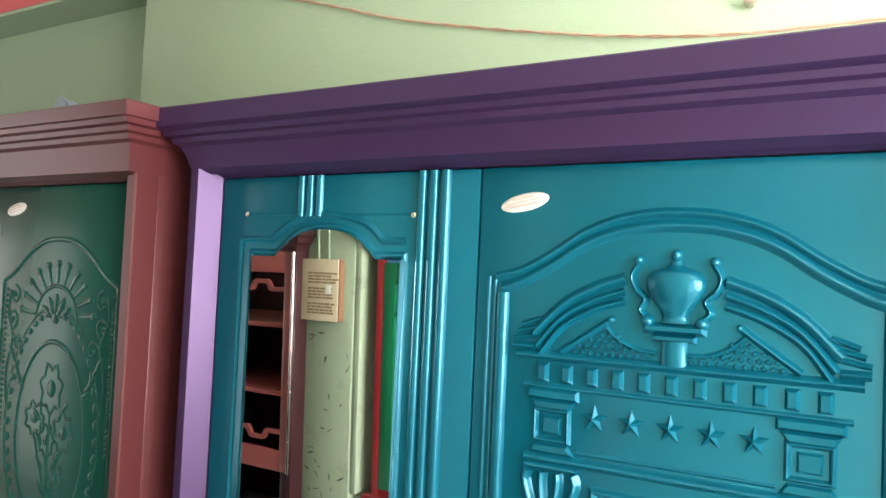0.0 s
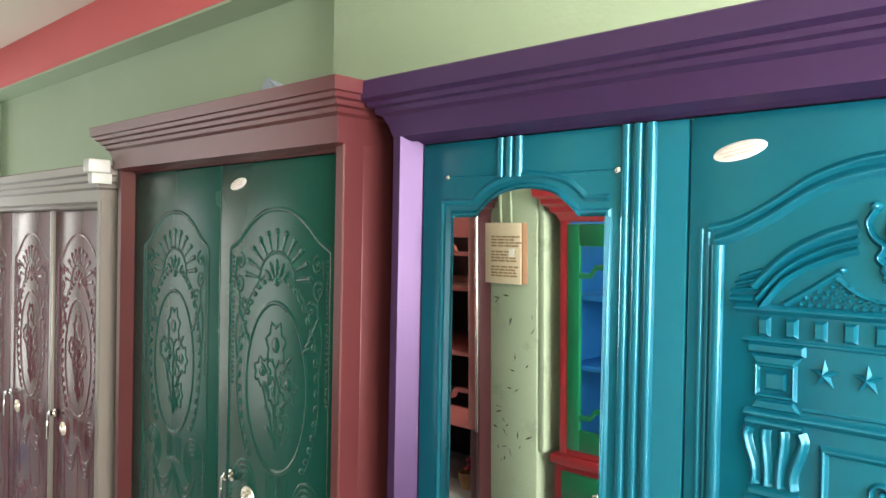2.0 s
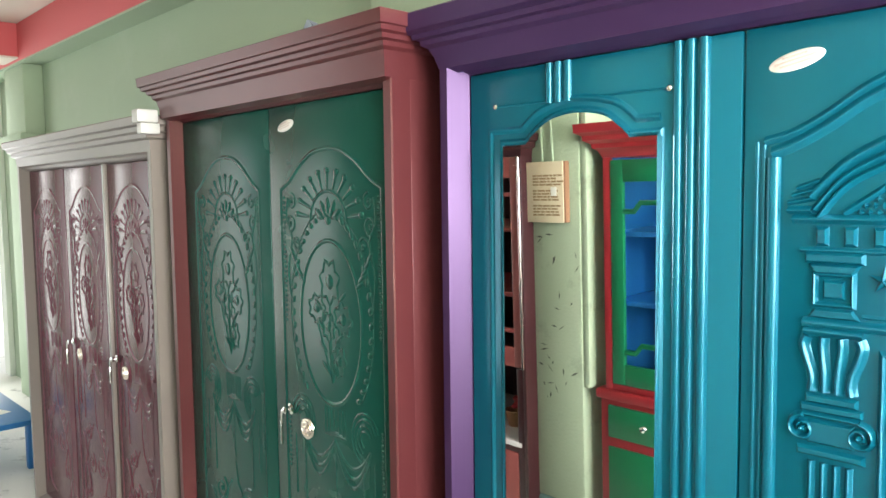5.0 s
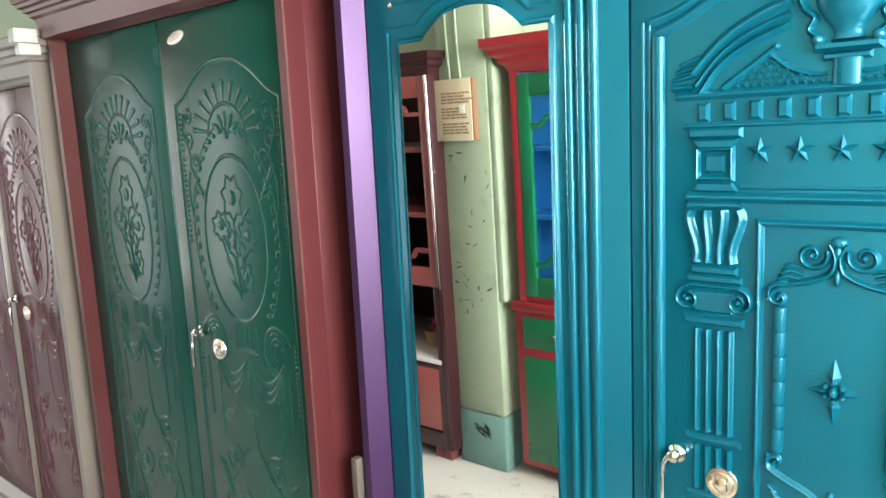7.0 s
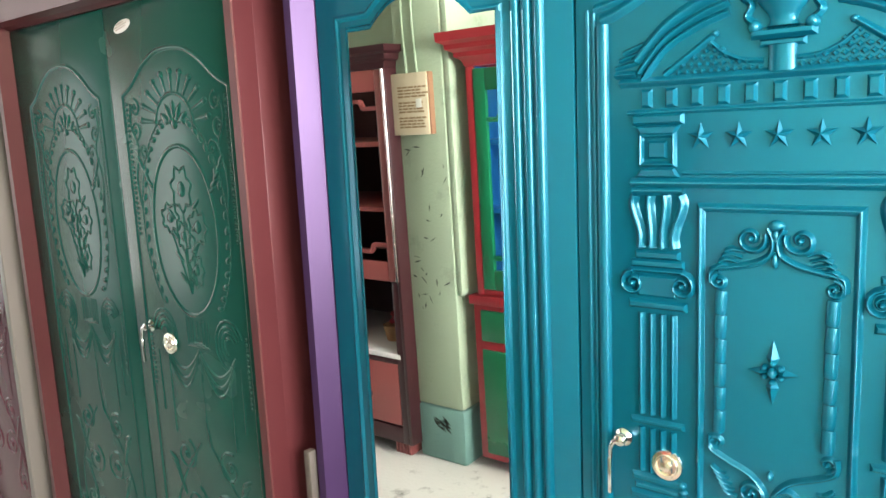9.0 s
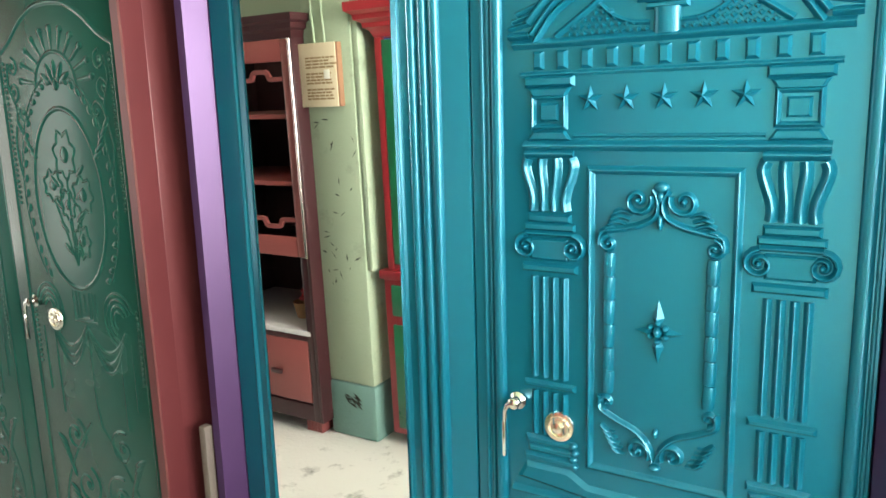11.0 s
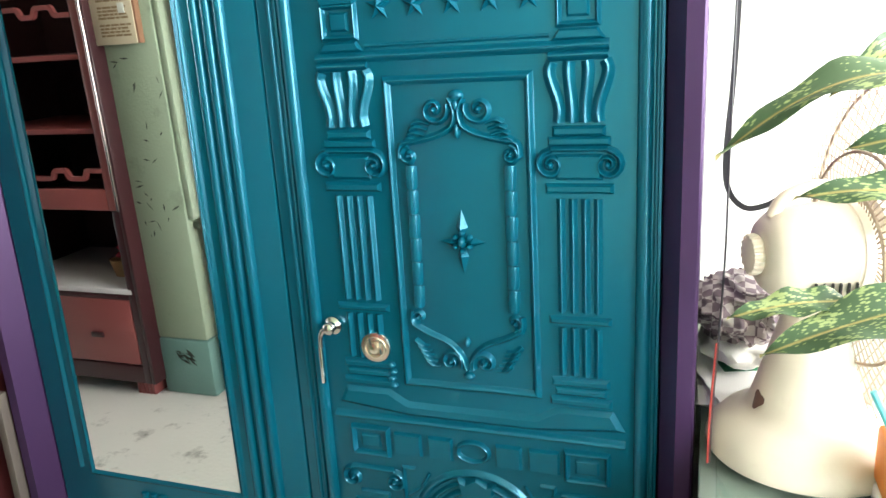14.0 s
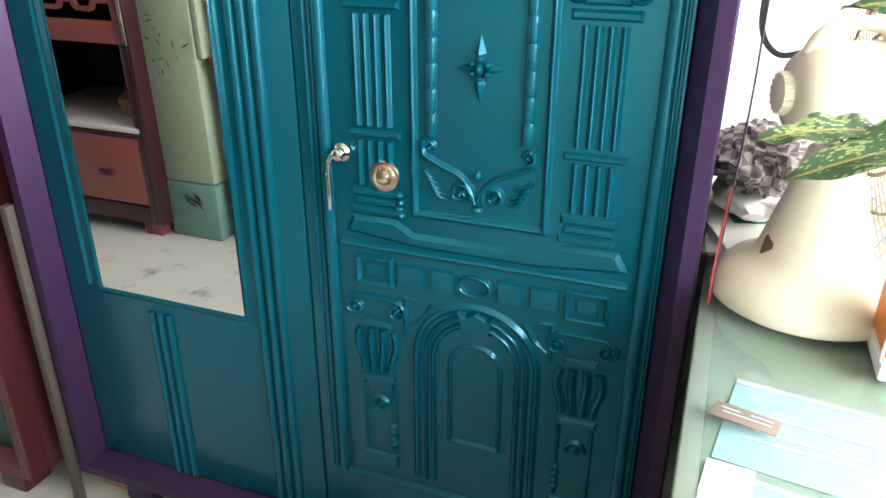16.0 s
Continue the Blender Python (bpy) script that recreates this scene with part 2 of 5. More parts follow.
e = Shape()
e.box(X1, X1 + 0.15, YF, -1.62, 0, H, 0).box(X1, X1 + 0.15, 0.48, YB, 0, H, 0).box(X1, X1 + 0.15, -1.62, 0.48, 0, 0.95, 0).box(X1, X1 + 0.15, -1.62, 0.48, 2.25, H, 0)
solid("wall_east", WHITEWALL, "whitewashed wall with a wide window opening", "wall", e)
e = Shape()
e.box(X0 - 0.15, X0, YF, -1.25, 0, H, 0).box(X0 - 0.15, X0, 0.56, YB, 0, H, 0).box(X0 - 0.15, X0, -1.25, 0.56, 2.30, H, 0)
solid("wall_west", WHITEWALL, "whitewashed wall with an open doorway", "wall", e)
solid("wall_south", WALL, "pale green wall with two wide open shop doors", "wall", Shape().box(X0, -5.0, YF - 0.15, YF, 0, H, 0).box(-5.0, -3.2, YF - 0.15, YF, 2.3, H, 0).box(-3.2, 0.87, YF - 0.15, YF, 0, H, 0).box(0.87, X1, YF - 0.15, YF, 2.3, H, 0))
# Emissive panel: its glow stands in for bright daylight beyond the doorway.
GLOW = bpy.data.materials.new("outdoor_glare_glow")
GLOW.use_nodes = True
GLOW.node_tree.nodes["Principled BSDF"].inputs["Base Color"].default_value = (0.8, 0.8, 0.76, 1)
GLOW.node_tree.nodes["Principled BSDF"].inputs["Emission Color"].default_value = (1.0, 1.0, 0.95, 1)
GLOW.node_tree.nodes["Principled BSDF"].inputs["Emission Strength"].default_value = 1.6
solid("backdrop", GLOW, "plain glowing panel standing in for the overexposed outdoors", "backdrop", Shape().box(-9.1, -9.0, -6.0, 3.5, -0.1, 4.0, 0))
solid("ground", FLOOR, "pale cement yard outside the shop", "ground", Shape().box(-60, 60, -60, 60, -0.2, -0.122, 0))
solid("beam", BEAM, "coral red painted ceiling beam along the wall", "beam", Shape().box(X0, -1.66, 0.45, YB, 2.372, H, 0.004))
solid("beam_soffit", WALL, "pale green underside of the beam", "beam", Shape().box(X0, -1.66, 0.452, YB, 2.36, 2.372, 0))
solid("cross_beam", BEAM, "coral red painted cross beam", "beam", Shape().box(-5.85, -5.50, YF, 0.45, 2.40, H, 0.004))
solid("cross_beam_soffit", CEIL, "cream underside of the cross beam", "beam", Shape().box(-5.85, -5.51, YF, 0.45, 2.388, 2.40, 0))
solid("corner_column", WALL, "pale green concrete column under the beams", "column", Shape().box(-5.95, -5.50, 0.47, YB, 0, 2.36, 0.01).box(-6.0, -5.47, 0.43, YB, 1.83, 1.89, 0.01))
solid("pillar", PILLAR, "pale green pillar with dark scuff marks", "pillar", Shape().box(-1.622, -1.398, -1.75, -1.178, 0.228, H, 0.012))
solid("pillar_fillet", PILLAR, "thicker plaster edge down the side of the pillar", "pillar", Shape().box(-1.400, -1.372, -1.75, -1.184, 0.690, H, 0.006))
solid("pillar_dado", DADO, "blue-green painted foot of the pillar", "pillar", Shape().box(-1.625, -1.395, -1.75, -1.175, 0, 0.228, 0.012))


# ---- wardrobes ----
def mitred(inner, prof, side):
    """One mitred member of a frame round the rectangle inner = (x0, x1, z0, z1); prof: rows of offset outwards and y."""
    x0, x1, z0, z1 = inner
    vs = []
    for end in (0, 1):
        for o, y in prof:
            vs.append({"left": (x0 - o, y, (z0 - o, z1 + o)[end]), "right": (x1 + o, y, (z0 - o, z1 + o)[end]),
                       "top": ((x0 - o, x1 + o)[end], y, z1 + o), "bottom": ((x0 - o, x1 + o)[end], y, z0 - o)}[side])
    n = len(prof)
    return Shape().add(vs, [(i, (i + 1) % n, n + (i + 1) % n, n + i) for i in range(n)] + [list(range(n)), [n + i for i in range(n)]])


def cornice(x0, x1, yf, yb, prof):
    """A crown moulding round the front and both sides; prof: closed rows of overhang and height."""
    vs, n = [], len(prof)
    for fx, fy in ((0, 1), (0, 0), (1, 0), (1, 1)):
        vs += [((x0 - d, x1 + d)[fx], yb if fy else yf - d, z) for d, z in prof]
    fs = [(s * n + i, s * n + (i + 1) % n, (s + 1) * n + (i + 1) % n, (s + 1) * n + i) for s in range(3) for i in range(n)]
    return Shape().add(vs, fs + [list(range(n)), [3 * n + i for i in range(n)]])


def case(w, inner, y, depth, bevel, drop, lip, mat, crown, foot, frame_label, crown_out=0.0):
    """The steel case of a wardrobe: frame with splayed inner edges, sides, back, shelf plates, crown and feet."""
    x0, x1, z0, z1 = inner
    o = bevel + lip
    prof = [(0.0, y + 0.02), (0.0, y), (bevel, y - drop), (o - 0.003, y - drop), (o, y - drop + 0.003), (o, y + 0.02)]
    for side in ("left", "right", "top", "bottom"):
        part("frame_" + ("stile" if side in ("left", "right") else "rail"), mitred(inner, prof, side), mat, w, frame_label, 15)
    part("side_panel", Shape().box(x0 - o, x0 - o + 0.012, y + 0.02, y + depth, z0 - o, z1 + 0.03), mat, w)
    part("side_panel", Shape().box(x1 + o - 0.012, x1 + o, y + 0.02, y + depth, z0 - o, z1 + 0.03), mat, w)
    part("back_panel", Shape().box(x0 - o + 0.013, x1 + o - 0.013, y + depth - 0.012, y + depth, z0 - o, z1 + 0.03), mat, w)
    part("bottom_plate", Shape().box(x0 - o + 0.013, x1 + o - 0.013, y + 0.04, y + depth - 0.013, z0 - o, z0 - o + 0.012), mat, w)
    part("crown_moulding", cornice(x0 - o, x1 + o, y - drop - crown_out, y + depth, crown), mat, w, "", 15)
    for fx in (x0 + 0.03, x1 - 0.10):
        for fy in (y + 0.0, y + depth - 0.10):
            s = Shape().box(fx, fx + 0.075, fy, fy + 0.075, foot, z0 - o + 0.001, 0.008)
            part("foot", s, mat, w)


def lever(parent, x, z, y, mat=CHROME):
    s = Shape()
    s.lathe([(0.006, 0), (0.013, 0.002), (0.014, 0.006), (0.008, 0.010), (0.007, 0.014), (0.009, 0.017), (0.009, 0.023), (0.005, 0.026)], m=pose(x, y, z, 90))
    s.tube([(x, y - 0.020, z), (x - 0.008, y - 0.023, z - 0.002), (x - 0.013, y - 0.023, z - 0.012), (x - 0.014, y - 0.023, z - 0.030)], [0.0055, 0.005, 0.0042, 0.0035], 10)
    hnd = part("handle", s, mat, parent, "chrome drop lever handle")
    g = Shape().box(x - 0.0175, x - 0.0115, y - 0.0265, y - 0.0195, z - 0.088, z - 0.028, 0.002)
    part("handle_grip", g, CHROME, hnd, "flat polished lever blade")
    return hnd


def lock(parent, x, z, y, r=0.024):
    s = Shape().lathe([(r * 0.9, 0), (r, 0.003), (r * 0.95, 0.006), (r * 0.74, 0.0065), (r * 0.7, 0.009), (r * 0.62, 0.0095), (r * 0.55, 0.006), (r * 0.36, 0.006), (r * 0.32, 0.012), (r * 0.12, 0.013)], m=pose(x, y, z, 90), seg=36)
    return part("lock_rose", s, BRASS, parent, "round ringed nickel lock rose")


def plaque(parent, x, z, y, rx, rz, turn=-11):
    m = Matrix.Translation((x, y, z)) @ pose(0, 0, 0, 0, turn, 0)
    p = part("maker_plate", Shape().dome(0, 0, rx, rz, 0.004, 0, 28, 4).moved(m), PLAQUE, parent, "oval pale metal maker's plate")
    for k, wd in ((0.45, 0.45), (0.05, 0.75), (-0.35, 0.6)):
        part("print_bar", Shape().rect(-rx * wd, rx * wd, rz * (k - 0.1), rz * (k + 0.12), 0.0006, 0.0002, -0.0042).moved(m), BARS, p)


def teal_column(door, cx):
    """Fluted shaft with a bulged capital, a scroll and stepped plinths, round x = cx."""
    for k in range(4):
        x = cx + (-0.024 + 0.016 * k)
        wave = [(x + (k - 1.5) * b, z) for b, z in ((0.006, 1.243), (0.0085, 1.232), (0.006, 1.215), (0.002, 1.198), (0.0, 1.182), (0.001, 1.168))]
        part("capital_flute", Shape().bead(smooth_line(wave, 4), 0.014, 0.012), TEAL, door)
        for za, zb in ((1.070, 0.914), (0.892, 0.822)):
            part("shaft_flute", Shape().bead([(x, za), (x, zb)], 0.010, 0.009), TEAL, door)
    part("capital_fillet", Shape().bead([(cx - 0.037, 1.250), (cx + 0.037, 1.250)], 0.012, 0.011), TEAL, door)


# -- teal and purple wardrobe
tw = thing("wardrobe", "teal embossed steel wardrobe in a purple frame with mirror door", "wardrobe", group="steel wardrobes along the wall")
INNER = (-0.832, 0.266, 0.131, 1.671)
CROWN = [(-0.02, 1.675), (0.0, 1.684), (0.006, 1.706), (0.014, 1.722), (0.024, 1.728), (0.026, 1.737), (0.036, 1.740), (0.038, 1.749), (0.050, 1.752), (0.054, 1.754), (0.056, 1.786), (0.052, 1.789), (-0.03, 1.789)]
case(tw, INNER, 0.0, 0.40, 0.022, 0.04, 0.022, PURPLE, CROWN, 0.0, "purple splayed frame member")

# mirror door
md = part("mirror_door", Shape().box(-0.830, -0.289, 0.0, 0.018, 0.133, 1.669, 0.003), TEAL, tw, "teal sheet-steel door with an arched mirror")
MTOP = [(-0.425, 1.528), (-0.473, 1.528)] + smooth_line([(-0.473, 1.528), (-0.492, 1.546), (-0.525, 1.567), (-0.580, 1.575), (-0.632, 1.567), (-0.667, 1.546), (-0.687, 1.528)], 4)[1:] + [(-0.741, 1.528)]
# the glass leans forward a little in its rebate
LEAN = math.tan(radians(0.9))
glass = [(x + 0.7 * LEAN * (z - 0.545), -0.003 - LEAN * (z - 0.545), z) for x, z in [(-0.741, 0.545), (-0.425, 0.545)] + MTOP]
k = len(glass)
part("mirror", Shape().add(glass + [(x, 0.001, z) for x, y, z in glass], [list(range(k))] + [(i, (i + 1) % k, k + (i + 1) % k, k + i) for i in range(k)]), MIRROR, md, "tall mirror glass with an arched top", 20)
s = Shape()
s.bead([(-0.748, 0.538), (-0.418, 0.538)] + [(x + (0.006 if x > -0.44 else -0.006 if x < -0.72 else 0), z + 0.007) for x, z in MTOP], 0.012, 0.008, closed=True)
part("mirror_moulding", s, TEAL, md)
s = Shape().bead([(-0.776, 0.545), (-0.776, 1.558), (-0.700, 1.558)] + smooth_line([(-0.700, 1.558), (-0.655, 1.588), (-0.580, 1.602), (-0.500, 1.588), (-0.460, 1.558)], 5)[1:] + [(-0.418, 1.558)], 0.012, 0.006)
part("arch_moulding", s, TEAL, md)
for z0, z1 in ((1.598, 1.668), (0.135, 0.512)):
    for x in (-0.636, -0.616, -0.596):
        part("flute", Shape().bead([(x, z0), (x, z1)], 0.014, 0.010, soft=False), TEAL, md)
for x in (-0.388, -0.367, -0.346):
    part("flute", Shape().bead([(x, 0.135), (x, 1.668)], 0.0165, 0.013, soft=False), TEAL, md)
part("seam_welt", Shape().bead([(-0.764, 1.603), (-0.404, 1.600)], 0.004, 0.002), TEAL, md)
for x, z in ((-0.764, 1.603), (-0.404, 1.600)):
    part("screw", Shape().lathe([(0.005, 0), (0.005, 0.002), (0.003, 0.0035), (0.001, 0.004)], m=pose(x, 0, z, 90), seg=12), CHROME, md, "chrome mirror screw")

# embossed door
ed = part("embossed_door", Shape().box(-0.286, 0.264, 0.0, 0.018, 0.133, 1.669, 0.003), TEAL, tw, "teal pressed-steel door with classical relief")


def ogee(dz, grow=0.0):
    half = [(0.255 + grow, 1.510 + dz), (0.215, 1.520 + dz), (0.168, 1.545 + dz), (0.125, 1.573 + dz), (0.08, 1.591 + dz), (0.03, 1.600 + dz)]
    return smooth_line([(-x, z) for x, z in half] + [(x, z) for x, z in reversed(half)], 5)


for sx in (-1, 1):
    for x, wd, hh, zt in ((0.2665, 0.007, 0.004, 1.51), (0.2565, 0.006, 0.004, 1.505), (0.242, 0.019, 0.013, 1.487)):
        if sx * x < 0.262:
            part("border_moulding", Shape().bead([(sx * x, 0.262), (sx * x, zt)], wd, hh, soft=False), TEAL, ed)
part("arch_moulding", Shape().bead(ogee(0), 0.012, 0.008), TEAL, ed)
part("arch_moulding", Shape().bead(ogee(-0.017, -0.01), 0.016, 0.010), TEAL, ed)
part("arch_moulding", Shape().bead([(-0.242, 0.262), (0.242, 0.262)], 0.014, 0.010), TEAL, ed)

# urn in the broken pediment
s = Shape()
body = smooth_line([(1.459, 0.020), (1.465, 0.016), (1.474, 0.019), (1.486, 0.029), (1.500, 0.0365), (1.513, 0.0375), (1.523, 0.032), (1.528, 0.022), (1.533, 0.010), (1.539, 0.0065)], 3)
s.vase(0.002, body).dome(0.002, 1.546, 0.007, 0.008, 0.009)
s.rect(-0.038, 0.042, 1.444, 1.459, 0.020, 0.005).rect(-0.026, 0.030, 1.434, 1.444, 0.014, 0.003).vase(0.002, [(1.404, 0.017), (1.408, 0.0175), (1.430, 0.0165), (1.436, 0.018)], 0.6)
for q in (-1, 1):
    s.bead(smooth_line([(0.002 + q * x, z) for x, z in ((0.048, 1.534), (0.056, 1.518), (0.050, 1.500), (0.038, 1.488), (0.044, 1.474), (0.034, 1.464))], 5), [0.009] * 26, 0.012)
    s.dome(0.002 + q * 0.048, 1.538, 0.007, 0.007, 0.010).dome(0.002 + q * 0.034, 1.460, 0.009, 0.009, 0.013)
part("urn", s, TEAL, ed)
for q in (-1, 1):
    for k, (r, wd) in enumerate(((0.0, 0.015), (0.017, 0.010), (0.030, 0.010))):
        pts = [(q * x, z - r) for x, z in ((0.192 - r * 0.3, 1.432), (0.150, 1.474), (0.105, 1.500), (0.064, 1.514))]
        part("pediment_moulding", Shape().bead(smooth_line(pts, 6), wd, 0.011), TEAL, ed)
    s = Shape()
    for i in range(5):
        for k in range(11):
            x, z = 0.025 + 0.0105 * k + 0.005 * (i % 2), 1.4115 + 0.0085 * i
            top = 0.010 + 0.030 * ((x - 0.02) / 0.065) ** 2 if x < 0.085 else 0.040 * (0.140 - x) / 0.055
            if z < 1.409 + top:
                s.pad([(q * x + dx, z + dz) for dx, dz in ((0, -0.0042), (0.0052, 0), (0, 0.0042), (-0.0052, 0))], 0.0085, 0.0018)
    s.bead(smooth_line([(q * x, z) for x, z in ((0.150, 1.410), (0.118, 1.432), (0.084, 1.456))], 5), 0.009, 0.009).dome(q * 0.081, 1.458, 0.005, 0.005, 0.008)
    s.bead(smooth_line([(q * x, z) for x, z in ((0.088, 1.448), (0.068, 1.431), (0.044, 1.421), (0.020, 1.419))], 5), 0.006, 0.007)
    part("lattice_spandrel", s, TEAL, ed)
s = Shape().bead([(-0.215, 1.402), (0.215, 1.402)], 0.012, 0.013).bead([(-0.222, 1.414), (-0.19, 1.414)], 0.010, 0.012).bead([(0.19, 1.414), (0.222, 1.414)], 0.010, 0.012)
for q in (-1, 1):
    for k in range(3):
        s.bead([(q * (0.222 - 0.006 * k), 1.424 + 0.010 * k), (q * (0.188 - 0.004 * k), 1.430 + 0.012 * k)], 0.007, 0.009)
s.bead([(-0.205, 1.360), (0.205, 1.360)], 0.007, 0.006)
part("entablature", s, TEAL, ed)
for k in range(11):
    x = -0.176 + 0.0352 * k
    part("dentil", Shape().rect(x - 0.0085, x + 0.0085, 1.366, 1.392, 0.012, 0.004), TEAL, ed)
for k in range(5):
    s, x, z = Shape(), -0.100 + 0.05 * k, 1.324
    ring = [(x + r * math.sin(math.pi * i / 5), 0, z + r * math.cos(math.pi * i / 5)) for i in range(10) for r in [(0.0195, 0.0078)[i % 2]]]
    s.add(ring + [(x, -0.010, z)], [(i, (i + 1) % 10, 10) for i in range(10)])
    part("star", s, TEAL, ed, smooth=10)
for cx in (-0.160, 0.161):
    s = Shape()
    s.rect(cx - 0.038, cx + 0.038, 1.342, 1.358, 0.013, 0.004).pad([(cx - 0.024, 1.328), (cx + 0.024, 1.328), (cx + 0.034, 1.342), (cx - 0.034, 1.342)], 0.010, 0.003)
    s.bead([(cx - 0.024, 1.287), (cx + 0.024, 1.287), (cx + 0.024, 1.328), (cx - 0.024, 1.328)], 0.007, 0.009, closed=True)
    s.rect(cx - 0.014, cx + 0.014, 1.295, 1.320, 0.008, 0.003)
    s.pad([(cx - 0.034, 1.268), (cx + 0.034, 1.268), (cx + 0.024, 1.282), (cx - 0.024, 1.282)], 0.010, 0.003)
    part("capital_block", s, TEAL, ed)
    teal_column(ed, cx)
    s = Shape().rect(cx - 0.034, cx + 0.034, 1.150, 1.164, 0.011, 0.004).rect(cx - 0.040, cx + 0.040, 1.138, 1.150, 0.009, 0.003)
    s.bead([(cx - 0.036, 1.134), (cx + 0.036, 1.134)], 0.007, 0.010).rect(cx - 0.030, cx + 0.030, 1.094, 1.128, 0.005, 0.004)
    s.rect(cx - 0.044, cx + 0.044, 1.076, 1.090, 0.011, 0.004)
    part("capital_step", s, TEAL, ed)
    for q in (-1, 1):
        part("volute", Shape().spiral(cx + q * 0.036, 1.114, 0.019, 1.6, -q, 1.57, 0.009, 0.013), TEAL, ed)
    for wd, za, zb, hh in ((0.042, 0.896, 0.908, 0.011), (0.040, 0.804, 0.818, 0.010), (0.036, 0.790, 0.803, 0.008), (0.043, 0.775, 0.789, 0.011)):
        part("column_plinth", Shape().rect(cx - wd, cx + wd, za, zb, hh, 0.004), TEAL, ed)
part("ledge_moulding", Shape().bead([(-0.199, 1.261), (0.199, 1.261)], 0.013, 0.012), TEAL, ed)
part("ledge_moulding", Shape().bead([(-0.125, 1.275), (0.125, 1.275)], 0.005, 0.004), TEAL, ed)
part("panel_moulding", Shape().bead([(-0.097, 0.787), (0.100, 0.787), (0.098, 1.228), (-0.098, 1.228)], 0.011, 0.010, closed=True), TEAL, ed)
for q in (-1, 1):
    s = Shape()
    s.bead([(q * 0.070, 1.108), (q * 0.070, 0.908)], 0.010, 0.008)
    for k in range(6):
        z = 0.925 + 0.0345 * k
        s.bead([(q * 0.070 - 0.001, z - 0.0165), (q * 0.070 - 0.0005, z - 0.0125), (q * 0.070 + 0.0005, z + 0.0125), (q * 0.070 + 0.001, z + 0.0165)], [0.0152, 0.0172, 0.0172, 0.0152], 0.012, soft=False)
    part("rope_moulding", s, TEAL, ed)
    s = Shape().spiral(q * 0.071, 1.127, 0.013, 1.2, -q, 1.57, 0.009, 0.011)
    s.bead(smooth_line([(q * x, z) for x, z in ((0.084, 1.124), (0.081, 1.142), (0.060, 1.147), (0.030, 1.154), (0.008, 1.166), (0.003, 1.186), (0.010, 1.203))], 5), 0.009, 0.011)
    part("crest_curve", s, TEAL, ed)
    part("crest_scroll", Shape().spiral(q * 0.031, 1.188, 0.020, 1.35, q, 1.57 + q * 1.2, 0.009, 0.012), TEAL, ed)
    for k in range(4):
        z0 = 1.179 - 0.0075 * k
        part("crest_plume", Shape().bead(smooth_line([(q * (0.038 + 0.004 * k), z0 - 0.010), (q * (0.054 + 0.004 * k), z0 - 0.006), (q * (0.064 + 0.004 * k), z0 - 0.010)], 4), [0.005] * 4 + [0.008] * 4 + [0.007], 0.010), TEAL, ed)
    s = Shape().spiral(q * 0.071, 0.893, 0.012, 1.1, q, -1.57, 0.009, 0.011)
    s.bead(smooth_line([(q * x, z) for x, z in ((0.081, 0.902), (0.080, 0.882), (0.056, 0.868), (0.028, 0.856), (0.010, 0.838), (0.002, 0.816))], 5), 0.009, 0.011)
    part("foot_curve", s, TEAL, ed)
    part("foot_scroll", Shape().spiral(q * 0.025, 0.828, 0.018, 1.35, -q, -1.57 - q * 1.0, 0.009, 0.012), TEAL, ed)
    for k in range(5):
        z0, x0 = 0.824 + 0.0075 * k, 0.042 + 0.004 * k
        part("foot_plume", Shape().bead(smooth_line([(q * x0, z0 - 0.006), (q * (x0 + 0.012), z0 - 0.005), (q * (x0 + 0.022), z0 + 0.003)], 4), [0.005] * 4 + [0.008] * 4 + [0.006], 0.010), TEAL, ed)
for z, rx, rz in ((1.206, 0.011, 0.008), (1.193, 0.006, 0.010), (1.160, 0.005, 0.012), (0.806, 0.009, 0.006), (0.858, 0.005, 0.008)):
    part("crest_bud", Shape().dome(0, z, rx, rz, 0.009), TEAL, ed)
s = Shape()
for a, ln, wd in ((90, 0.046, 0.0085), (270, 0.046, 0.0085), (0, 0.034, 0.0065), (180, 0.034, 0.0065)):
    c, n = math.cos(radians(a)), math.sin(radians(a))
    s.add([(0, 0, 1.007), (0.45 * ln * c - wd * n, 0, 1.007 + 0.45 * ln * n + wd * c), (ln * c, 0, 1.007 + ln * n), (0.45 * ln * c + wd * n, 0, 1.007 + 0.45 * ln * n - wd * c), (0.42 * ln * c, -0.010, 1.007 + 0.42 * ln * n)],
          [(0, 1, 4), (1, 2, 4), (2, 3, 4), (3, 0, 4)])
for a in range(0, 360, 60):
    s.dome(0.012 * math.cos(radians(a + 30)), 1.007 + 0.013 * math.sin(radians(a + 30)), 0.005, 0.005, 0.010)
s.dome(0, 1.007, 0.007, 0.009, 0.013)
part("diamond_boss", s, TEAL, ed, smooth=25)
s = Shape()
s.pad([(-0.215, 0.742), (-0.095, 0.730), (0.095, 0.730), (0.222, 0.742), (0.205, 0.772), (0.128, 0.772), (0.098, 0.754), (-0.098, 0.754), (-0.128, 0.772), (-0.200, 0.772)], 0.012, 0.007)
s.bead([(-0.222, 0.722), (0.222, 0.722)], 0.012, 0.013)
part("base_moulding", s, TEAL, ed)
s = Shape()
for k in range(4):
    s.dome(-0.122 + 0.002 * (k % 2), 0.812 - 0.011 * k, 0.007, 0.006, 0.008, seg=8)
part("pearl_drop", s, TEAL, ed)
